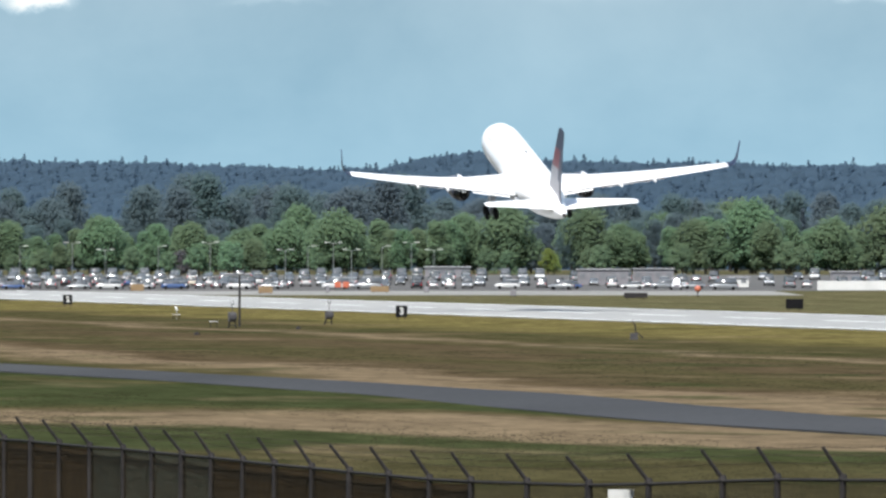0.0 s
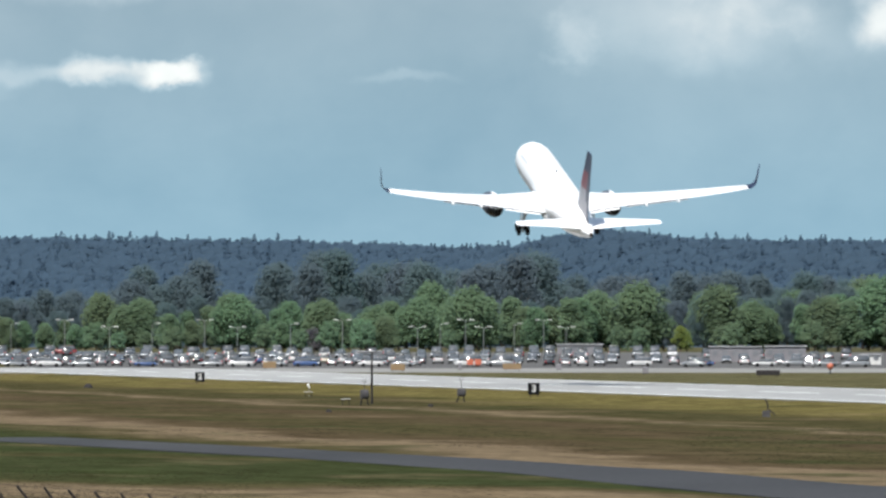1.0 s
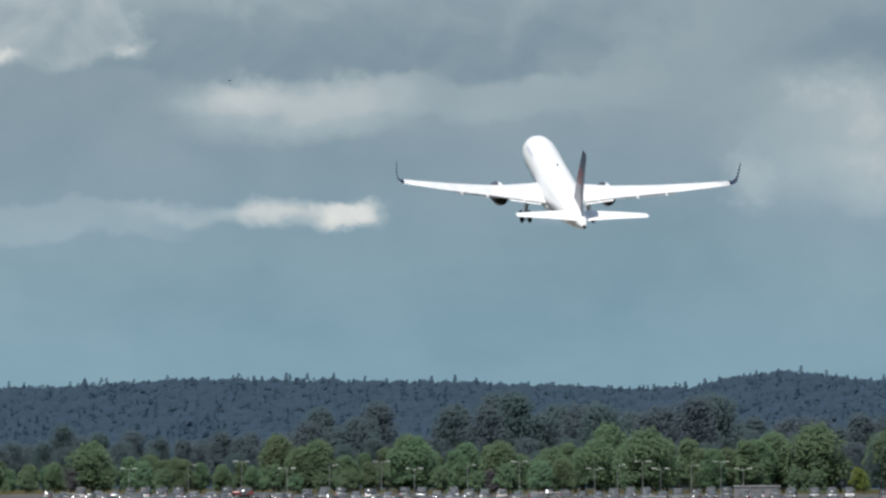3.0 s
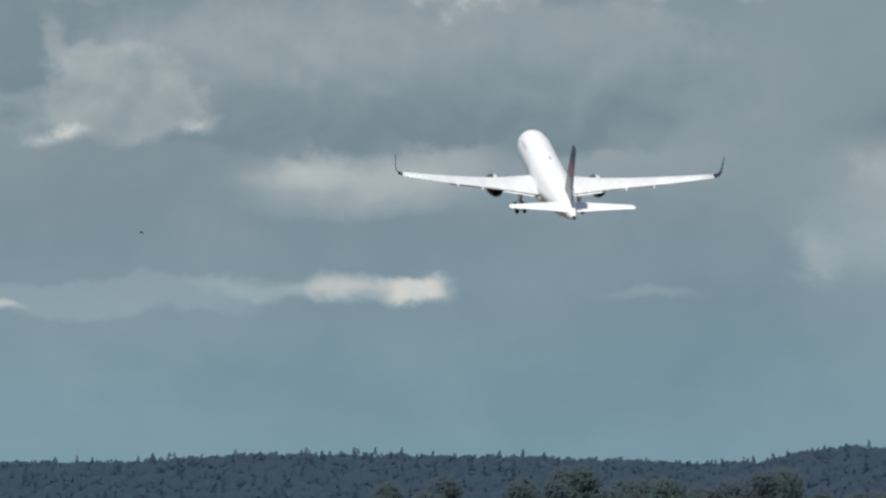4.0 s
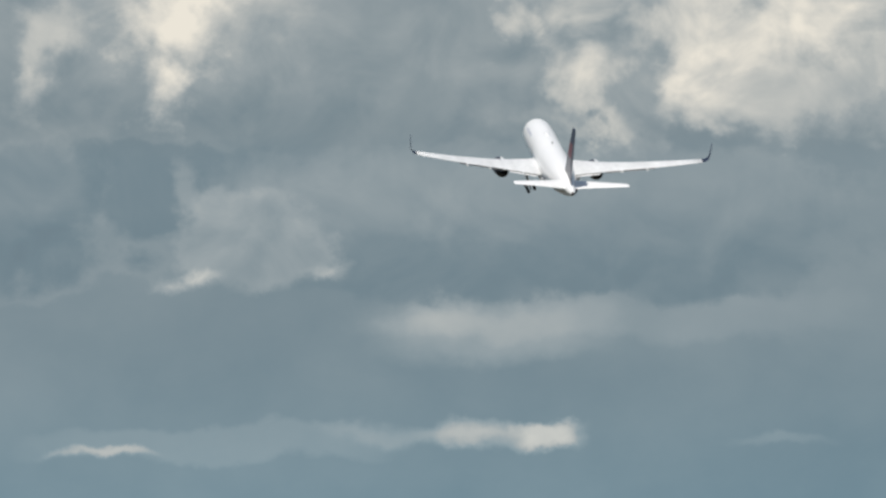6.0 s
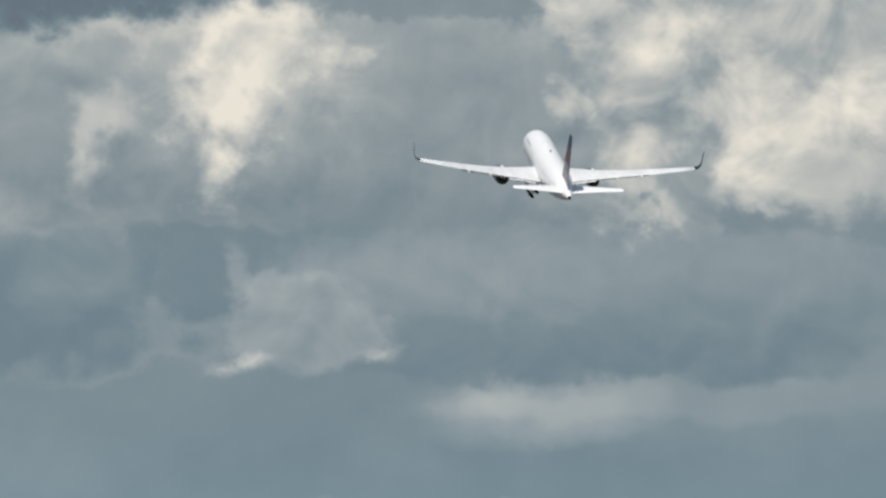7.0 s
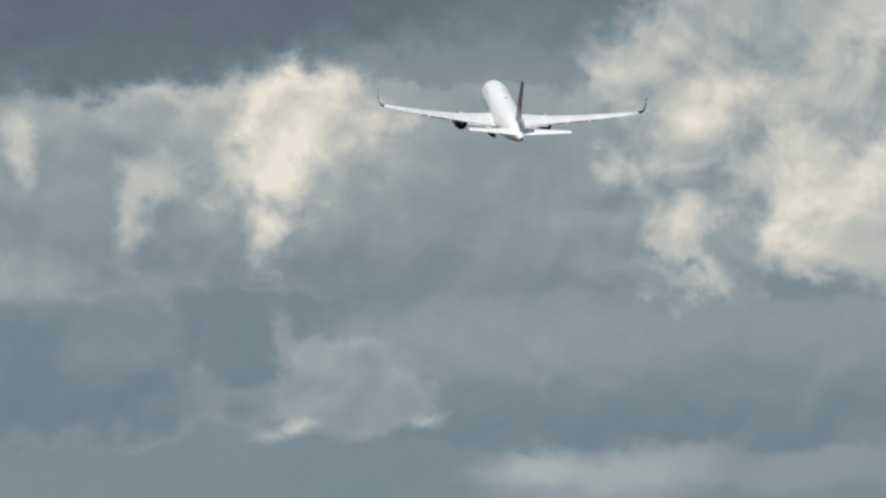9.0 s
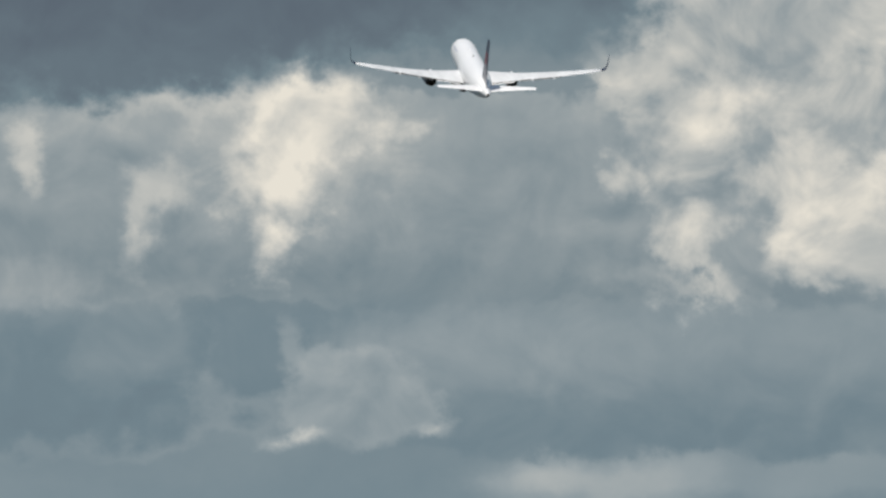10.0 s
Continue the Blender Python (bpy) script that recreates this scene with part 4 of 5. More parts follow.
def build_fence():
    line = fence_line()
    fence = empty("fence", label="dark chain-link boundary fence with slanted barbed-wire arms", category="fence")
    for i, (a, b) in enumerate(line):
        bm = bmesh.new()
        tube(bm, (a.x, a.y, a.z - 0.3), b, 0.042 if i % 5 else 0.055, seg=10)
        tube(bm, (b.x, b.y, b.z - 0.02), (b.x, b.y, b.z + 0.05), 0.06, 0.04, 10)
        post = part("post", bm, M["post"], fence)
        bm = bmesh.new()
        j = random.uniform(-0.03, 0.03)
        tip = (b.x - 0.28 + j, b.y - 0.06, b.z + 0.37 + j / 2)
        tube(bm, b, tip, 0.03, 0.022, 6)
        part("arm", bm, M["post"], post)
    for i in range(len(line) - 1):
        (a0, b0), (a1, b1) = line[i], line[i + 1]
        bm = bmesh.new()
        tube(bm, b0 - Vector((0, 0, 0.03)), b1 - Vector((0, 0, 0.03)), 0.024, seg=6)
        part("top_rail", bm, M["post"], fence)
        bm = bmesh.new()
        for f in (0.45, 0.72, 0.97):
            o = Vector((-0.28 * f, -0.06 * f, 0.37 * f + 0.025))
            mid = (b0 + b1) / 2 + o - Vector((0, 0, 0.02))
            tube(bm, b0 + o, mid, 0.0036, seg=4)
            tube(bm, mid, b1 + o, 0.0036, seg=4)
            for k in range(1, 9):
                c = b0.lerp(b1, k / 9) + o
                tube(bm, c + Vector((-0.02, 0, -0.02)), c + Vector((0.02, 0, 0.02)), 0.0018, seg=3)
        part("barbed_wire", bm, M["wire"], fence)
        # woven wire: two families of slanting strands
        ln, ht = (b1 - b0).length, min(b0.z - a0.z, b1.z - a1.z) - 0.05
        bm = bmesh.new()

        def at(s, z):
            s = min(max(s / ln, 0), 1)
            return a0.lerp(a1, s) + Vector((0, 0, z + 0.02))
        step = 0.072
        k = -ht
        while k < ln:
            for sgn in (1, -1):
                s0, s1 = max(k, 0), min(k + ht, ln)
                z0, z1 = s0 - k, s1 - k
                if sgn < 0:
                    z0, z1 = ht - z0, ht - z1
                if s1 - s0 > 0.02:
                    p, q = at(s0, z0), at(s1, z1)
                    e = Vector((0.0028, 0, 0))
                    u = Vector((0, 0, 0.0045))
                    v = [bm.verts.new(x) for x in (p - e - u, p + e - u, p + u, q - e - u, q + e - u, q + u)]
                    for f in ((0, 1, 4, 3), (1, 2, 5, 4), (2, 0, 3, 5)):
                        bm.faces.new([v[m] for m in f])
            k += step
        part("wire_mesh", bm, M["wire"], fence)
        if 1 <= i <= 22:
            bm = bmesh.new()
            off = Vector((0.05, 0.02, 0))
            h0, h1 = a0 + off, a1 + off
            top0, top1 = b0 + off - Vector((0, 0, 0.08)), b1 + off - Vector((0, 0, 0.08))
            n = 10
            th = Vector((0.008, 0.003, 0))
            rings = []
            for k in range(n + 1):
                f = k / n
                bulge = Vector((0.02 * math.sin(f * math.pi) + random.uniform(-0.004, 0.004), 0, 0))
                lo, hi = h0.lerp(h1, f) + bulge, top0.lerp(top1, f) + bulge
                rings.append([lo, hi, hi + th, lo + th])
            loft(bm, rings)
            green = 12 <= i <= 15
            part("screen", bm, M["screen_green" if green else "screen_brown"], fence, "grey-green screen cloth" if green else "brown weathered screening")
    # a notice board wired to the mesh
    s = empty("notice_board", label="small white notice board wired to the fence", category="sign")
    d = 199 - 2.75 * 16.5
    x, z = (1098 - 784) / F * d, 8 - (884 - 437.5) / F * d
    bm = bmesh.new()
    box(bm, x - 0.17, x + 0.17, d - 0.5, d - 0.49, z - 0.12, z + 0.14, 0.0)
    part("board", bm, M["signwhite"], s)
    bm = bmesh.new()
    for k in (-0.15, 0.15):
        tube(bm, (x + k, d - 0.495, z + 0.1), (x + k + 0.05, d + 0.3, z + 0.1), 0.004, seg=4)
    part("tie", bm, M["wire"], s)


build_fence()


def build_tufts():
    """Rough grass on the field inside the fence: blades in small tufts, thicker in some places than in others."""
    rnd = random.Random(31)
    verts, faces = [], []
    n = 0
    while n < 30000:
        y = 392 + 560 * rnd.random() ** 1.6
        x = rnd.uniform(-0.06, 0.045) * y
        if noise.noise((x / 9, y / 60, 5.0)) + 0.25 * rnd.uniform(-1, 1) < -0.05 or any(abs(x - p.x) < 3.5 + 0.3 * abs(y - p.y) and abs(y - p.y) < 34 for p in ROAD):
            n += 0.2
            continue
        n += 1
        z = ground_z(x, y) - 0.02
        h = rnd.uniform(0.03, 0.085)
        for k in range(3):
            a = rnd.uniform(0, math.pi)
            dx, dy = 0.05 * math.cos(a), 0.05 * math.sin(a)
            ox, oy = rnd.uniform(-0.12, 0.12), rnd.uniform(-0.12, 0.12)
            b = len(verts)
            verts.extend(((x + ox - dx, y + oy - dy, z), (x + ox + dx, y + oy + dy, z), (x + ox + rnd.uniform(-0.08, 0.08), y + oy, z + h * rnd.uniform(0.7, 1.2))))
            faces.append((b, b + 1, b + 2))
    me = bpy.data.meshes.new("grass")
    me.from_pydata(verts, [], faces)
    me.materials.append(leafy("rough_grass", (0.045, 0.045, 0.02), (0.095, 0.074, 0.042), 0.4, 0.35, 0.5))
    tagged(new("grass", me), "rough tufts of dry and green grass", "grass", kind="stuff")


build_tufts()


# ---- the car park ----
CAR_PAINT = [("white", (0.4, 0.4, 0.395)), ("silver", (0.22, 0.228, 0.235)), ("dark grey", (0.07, 0.072, 0.078)), ("black", (0.015, 0.015, 0.017)), ("blue", (0.04, 0.07, 0.16)), ("red", (0.16, 0.03, 0.03)), ("beige", (0.4, 0.36, 0.29))]
M["tail_lens"] = surf("red_tail_lens", (0.3, 0.01, 0.01), (0.4, 0.02, 0.02), 3, 0.2)
M["head_lens"] = surf("clear_lamp_lens", (0.7, 0.7, 0.7), (0.8, 0.8, 0.8), 3, 0.08)


def build_car(paint, word, style):
    """A parked car along y, nose to +y. style: saloon, suv or van."""
    ln, wd, ht, hood, cab0, cab1 = {"saloon": (4.6, 1.8, 1.45, 0.9, -1.7, 0.95), "suv": (4.8, 1.95, 1.8, 1.08, -2.2, 1.0), "van": (5.3, 2.0, 2.25, 1.15, -2.5, 1.5)}[style]
    car = empty("car" if style != "van" else "van", label=f"{word} {style} parked in the car park" if style != "suv" else f"{word} tall estate car parked in the car park", category="car" if style != "van" else "van", group="parked cars")
    h = ln / 2

    def sec(y, w, z0, z1, r=0.16):
        w /= 2
        pts = [(-w + r * 0.5, z0), (w - r * 0.5, z0), (w, z0 + r), (w, z1 - r * 1.4), (w - r * 0.4, z1 - r * 0.4), (w - r * 1.5, z1), (-w + r * 1.5, z1), (-w + r * 0.4, z1 - r * 0.4), (-w, z1 - r * 1.4), (-w, z0 + r)]
        return [Vector((x, y, z)) for x, z in pts]
    bm = bmesh.new()
    loft(bm, [sec(-h, wd * 0.86, 0.42, hood * 0.86), sec(-h + 0.15, wd * 0.95, 0.3, hood * 0.98), sec(-h + 0.8, wd, 0.22, hood), sec(0, wd, 0.2, hood * 1.02), sec(cab1, wd, 0.22, hood), sec(h - 0.5, wd * 0.96, 0.26, hood * 0.9), sec(h - 0.1, wd * 0.9, 0.34, hood * 0.76), sec(h, wd * 0.8, 0.42, hood * 0.66)])
    body = part("body", bm, paint, car, smooth=True)
    bm = bmesh.new()
    top = ht - 0.07

    def pane(y, w, z, bulge):
        w /= 2
        return [Vector((w * s, y - bulge * (1 - s * s), z)) for s in (-1, -0.5, 0, 0.5, 1)]
    rake0, rake1 = (0.4 if style == "saloon" else 0.36), (0.75 if style != "van" else 0.5)
    rings = []
    for f, bow in ((0.0, 0.0), (0.35, 0.05), (0.7, 0.06), (1.0, 0.03)):
        z = hood * 0.98 + (top - hood * 0.98) * f
        w = wd * (0.92 - 0.18 * f + bow * 0.6)
        rings.append(pane(cab0 + rake0 * f - bow, w, z, 0.08) + pane(cab1 + 0.25 - (rake1 + 0.25) * f + bow, w, z, -0.12)[::-1])
    loft(bm, rings)
    part("glasshouse", bm, M["glass"], car, "dark tinted windows", True)
    bm = bmesh.new()
    y0, y1 = cab0 + (0.5 if style == "saloon" else 0.1), cab1 - (0.7 if style != "van" else 0.45)
    loft(bm, [sec(y0, wd * 0.74, top - 0.02, ht - 0.03, 0.02), sec((y0 + y1) / 2, wd * 0.78, top - 0.02, ht, 0.02), sec(y1, wd * 0.74, top - 0.02, ht - 0.03, 0.02)])
    part("roof", bm, paint, car)
    for sx in (-1, 1):
        for y in (-h + 0.95, h - 0.95):
            bm = bmesh.new()
            tube(bm, (sx * (wd / 2 - 0.22), y, 0.33), (sx * (wd / 2 + 0.01), y, 0.33), 0.33, seg=14)
            part("wheel", bm, M["tyre"], car)
        bm = bmesh.new()
        box(bm, sx * wd * 0.34 - 0.18, sx * wd * 0.34 + 0.18, h - 0.16, h + 0.0, hood * 0.55, hood * 0.72, 0.03)
        part("headlight", bm, M["head_lens"], car)
        bm = bmesh.new()
        box(bm, sx * wd * 0.38 - 0.12, sx * wd * 0.38 + 0.12, -h - 0.01, -h + 0.1, hood * 0.65, hood * 0.85, 0.03)
        part("tail_light", bm, M["tail_lens"], car)
    return car


def build_lot():
    rnd = random.Random(5)
    kinds = []
    for word, c in CAR_PAINT:
        m = surf(word.replace(" ", "_") + "_car_paint", tuple(x * 0.95 for x in c), tuple(min(1, x * 1.05) for x in c), 0.5, 0.22, 0.3 if word == "silver" else 0.0, coat=0.8)
        for style in ("saloon", "suv") + (("van",) if word in ("white", "silver") else ()):
            kinds.append((build_car(m, word, style), word, style))
    spots = []
    for y, x0, x1, step, turn in ((2168, -128, 2, 6.0, 90), (2178, -132, 6, 3.1, 0), (2196, -134, 8, 3.0, 180), (2204, -134, 8, 3.0, 0), (2232, -135, 9, 3.1, 180), (2242, -135, 9, 3.1, 0)):
        x = x0
        while x < x1:
            if rnd.random() < (0.8 if turn != 90 else 0.72):
                spots.append((x + rnd.uniform(-0.2, 0.2), y + rnd.uniform(-0.4, 0.4), turn + rnd.uniform(-4, 4) + (180 if rnd.random() < 0.3 else 0)))
            x += step
    for y, turn in ((2172, 90), (2184, 0), (2200, 180), (2224, 0), (2240, 180)):
        x = 12.0
        while x < 108:
            if rnd.random() < 0.42:
                spots.append((x, y + rnd.uniform(-0.6, 0.6), turn + rnd.uniform(-6, 6)))
            x += 5.8 if turn == 90 else 3.3
    for x, y, a in ((22, 2164, 80), (52, 2160, 92), (90, 2158, 85)):
        spots.append((x, y, a))
    w = [2.2 if k[1] == "white" else 4.5 if k[1] == "silver" else 1.4 if k[1] in ("dark grey", "black") else 0.35 for k in kinds]
    used = set()
    for x, y, a in spots:
        i = rnd.choices(range(len(kinds)), w)[0]
        m = pose(x, y, ground_z(x, y) + 0.06, 0, 0, a)
        if i in used:
            copy_thing(kinds[i][0], m)
        else:
            kinds[i][0].matrix_basis = m
            used.add(i)
    for i, k in enumerate(kinds):
        if i not in used:
            k[0].matrix_basis = pose(-60 - i * 3, 2258, ground_z(-60, 2258) + 0.06, 0, 0, 90)


# Added van: its glowing ball stands in for a sun glint.
lit = bpy.data.materials.new("glint_glow")
lit.use_nodes = True
lit.node_tree.nodes["Principled BSDF"].inputs["Emission Color"].default_value = (1.0, 0.97, 0.92, 1)
lit.node_tree.nodes["Principled BSDF"].inputs["Emission Strength"].default_value = 30.0
van = empty("service_van", pose((1197 - 784) / F * 2150, 2150, 0.06), label="grey van added to carry a glowing ball for a glint", category="van")
bm = bmesh.new()
box(bm, -0.95, 0.95, -1.2, 2.8, 0.35, 2.2, 0.15)
box(bm, -0.9, 0.9, -2.2, -1.1, 0.35, 1.15, 0.12)
part("body", bm, M["siding"], van)
bm = bmesh.new()
box(bm, -0.8, 0.8, -1.32, -1.19, 1.25, 1.95, 0.02)
part("windscreen", bm, M["glass"], van)
for k in (-1, 1):
    for y in (-1.5, 1.9):
        bm = bmesh.new()
        tube(bm, (k * 0.75, y, 0.35), (k * 0.96, y, 0.35), 0.35, seg=14)
        part("wheel", bm, M["tyre"], van)
    bm = bmesh.new()
    tube(bm, (k * 0.65, -2.15, 0.85), (k * 0.65, -2.26, 0.85), 0.17, 0.2, 14)
    part("headlight", bm, M["head_lens"], van)
bm = bmesh.new()
tube(bm, (0, -1.7, 1.1), (0, -1.7, 1.25), 0.3, 0.3, 12)
part("glint_base", bm, M["post"], van)
# emissive ball that imitates the glint; no lamp is known here
bm = bmesh.new()
bmesh.ops.create_icosphere(bm, subdivisions=2, radius=0.4, matrix=Matrix.Translation((0, -1.7, 1.55)))
part("glint_ball", bm, lit, van, "glowing white ball in place of a sun glint", True)


def light_pole(double):
    s = empty("street_lamp", label="slim car park lamp with two pale heads" if double else "slim car park lamp with one pale head", category="street lamp", group="car park lamps")
    bm = bmesh.new()
    tube(bm, (0, 0, -0.1), (0, 0, 7.0), 0.07, 0.045, 8)
    part("pole", bm, M["polegrey"], s)
    for k in ((-1, 1) if double else (1,)):
        bm = bmesh.new()
        tube(bm, (0, 0, 6.9), (k * 0.9, 0, 7.15), 0.05, seg=6)
        part("arm", bm, M["polegrey"], s)
        bm = bmesh.new()
        box(bm, k * 1.25 - 0.42, k * 1.25 + 0.42, -0.2, 0.2, 7.09, 7.25, 0.05)
        part("head", bm, M["lamp"], s)
    return s


build_lot()
two, one = light_pole(True), light_pole(False)
for i, u in enumerate((-320, -215, -120, -40, 35, 128, 186, 280, 372, 505, 545, 590, 622, 676, 728, 768)):
    y = 2186 + (i * 37 % 3) * 28
    m = pose((u - 784) / F * y, y, ground_z(0, y) + 0.05, 0, 0, (i * 53) % 30 - 15)
    proto = two if i % 3 != 1 else one
    if i in (0, 1):
        proto.matrix_basis = m
    else:
        copy_thing(proto, m)


# Glass greyed towards the walls: contrast lost to heat shimmer, painted in.
M["dimglass"] = surf("shimmer_greyed_hut_glass", (0.1, 0.105, 0.115), (0.16, 0.165, 0.175), 1, 0.3)


def low_building(name, u0, u1, v, y, depth, mat, label, category, bays=4):
    """A low flat-roofed hut, its top at height v of the first view."""
    x0, x1, z = (u0 - 784) / F * y, (u1 - 784) / F * y, 8 - (v - 437.5) / F * y - ground_z(0, y)
    s = empty(name, pose((x0 + x1) / 2, y + depth / 2, ground_z(0, y) + 0.03), label=label, category=category)
    w = (x1 - x0) / 2
    bm = bmesh.new()
    box(bm, -w, w, -depth / 2, depth / 2, 0.0, z - 0.2)
    part("wall", bm, mat, s)
    bm = bmesh.new()
    box(bm, -w - 0.25, w + 0.25, -depth / 2 - 0.25, depth / 2 + 0.25, z - 0.25, z - 0.03, 0.04)
    part("roof", bm, M["roofgrey"], s)
    for k in range(bays):
        c = -w + (k + 0.5) * 2 * w / bays
        bm = bmesh.new()
        box(bm, c - w / bays * 0.5, c + w / bays * 0.5, -depth / 2 - 0.03, -depth / 2 + 0.05, z * 0.4, z * 0.72)
        part("window", bm, M["dimglass"], s)


low_building("hut", 752, 832, 472, 2262, 7, M["siding"], "pale grey flat-roofed hut behind the parked cars", "building")
low_building("canopy", 398, 442, 484, 2212, 5, M["whitewall"], "white flat-roofed shelter among the cars", "shelter", 2)
low_building("trailer", 1022, 1112, 476, 2208, 3, M["siding"], "long grey trailer beside the road", "trailer", 5)
low_building("trailer", 1120, 1192, 475, 2212, 3, M["siding"], "grey trailer with a pale roof beside the road", "trailer", 4)
low_building("trailer", 1470, 1522, 480, 2209, 3, M["siding"], "grey trailer standing behind a white wall", "trailer", 3)
low_building("hut", 1290, 1325, 490, 2189, 5, M["whitewall"], "small white hut beside the road", "building", 2)
low_building("hut", -470, -380, 486, 2290, 6, M["siding"], "low grey hut in front of the trees", "building", 4)
bm = bmesh.new()
box(bm, 69, 120, 2150, 2150.4, -0.2, 1.75, 0.05)
for k in range(13):
    box(bm, 70 + 4 * k, 70.3 + 4 * k, 2149.85, 2149.99, -0.2, 1.85)
tagged(part("boundary_wall", bm, M["whitewall"]), "long low white wall beside the road", "wall", kind="structure")
# orange works barriers by the cars
for x in (598, 612):
    xx, yy = (x - 784) / F * 2150, 2150
    s = empty("works_barrier", pose(xx, yy, 0.02), label="orange works barrier standing by the cars", category="barrier", group="works barriers")
    bm = bmesh.new()
    box(bm, -0.6, 0.6, -0.1, 0.1, 0.5, 1.6, 0.03)
    part("board", bm, M["orange"], s)
    for k in (-1, 1):
        bm = bmesh.new()
        box(bm, k * 0.5 - 0.06, k * 0.5 + 0.06, -0.4, 0.4, 0.0, 0.6)
        part("foot", bm, M["post"], s)


# ---- trees and hills ----


TO_LIGHT = Vector((-0.2, -0.65, 0.72))      # leaves turn towards the sun


def quads(bm, c, n, size, rnd, mat=0):
    """A leaf clump: a bent four-cornered leaf spray at c that faces n."""
    n = (n.normalized() * 0.55 + TO_LIGHT).normalized()
    t = n.cross(Vector((rnd.uniform(-1, 1), rnd.uniform(-1, 1), rnd.uniform(-1, 1)))).normalized()
    b = n.cross(t)
    s = size * rnd.uniform(0.6, 1.25)
    v = [bm.verts.new(c + t * (s * x) + b * (s * y) + n * z) for x, y, z in ((-0.6, -0.1, -0.08 * s), (0.05, -0.55, 0.05 * s), (0.62, 0.08, -0.1 * s), (-0.02, 0.6, 0.04 * s))]
    bm.faces.new(v)


def build_tree(name, height, width, leaf, seed, label, lobes=26, per=210, low=0.04, shape="round"):
    rnd = random.Random(seed)
    tree = empty(name, label=label, category="tree")
    bm = bmesh.new()
    tube(bm, (0, 0, -0.3), (rnd.uniform(-0.2, 0.2), 0, height * 0.45), height * 0.022 + 0.08, height * 0.012 + 0.04, 8)
    crown = []
    for i in range(lobes):
        f = (i + 0.5) / lobes
        z = height * (low + (1 - low) * (0.12 + 0.76 * f))
        if shape == "round":
            r = width / 2 * (0.35 + 0.65 * math.sin(math.pi * min(1, 0.18 + 0.8 * f)))
        else:
            r = width / 2 * (1.05 - f) + 0.2
        a = i * 2.4 + rnd.uniform(-0.5, 0.5)
        d = r * rnd.uniform(0.15, 0.82)
        c = Vector((d * math.cos(a), d * math.sin(a), z))
        rad = width * rnd.uniform(0.14, 0.23) if shape == "round" else max(0.35, r * 0.55)
        crown.append((c, rad))
        tube(bm, (0, 0, max(height * 0.12, z - rad - abs(d) * 0.6)), c, height * 0.006 + 0.02, 0.02, 5)
    part("trunk", bm, M["trunk"], tree)
    bm = bmesh.new()
    for c, rad in crown:
        for k in range(per):
            z = rnd.uniform(-0.75, 1)
            a = rnd.uniform(0, math.tau)
            q = math.sqrt(1 - z * z)
            d = Vector((q * math.cos(a), q * math.sin(a), z * 0.85))
            rr = rad * rnd.uniform(0.62, 1.3)
            quads(bm, c + d * rr, d + Vector((rnd.uniform(-0.4, 0.4), rnd.uniform(-0.4, 0.4), rnd.uniform(0.1, 0.8))), 0.52 if shape == "round" else 0.75, rnd)
    part("crown", bm, M[leaf], tree)
    return tree


def plant(protos, placed):
    """The first use of each prototype moves it; later ones copy it."""
    done = set()
    for i, (k, m) in enumerate(placed):
        k %= len(protos)
        if k in done:
            copy_thing(protos[k], m)
        else:
            protos[k].matrix_basis = m
            done.add(k)


def stand(u, y, turn, size):
    x = (u - 784) / F * y
    return pose(x, y, ground_z(x, y) - 0.05, 0, 0, turn) @ Matrix.Diagonal((size, size, size, 1))


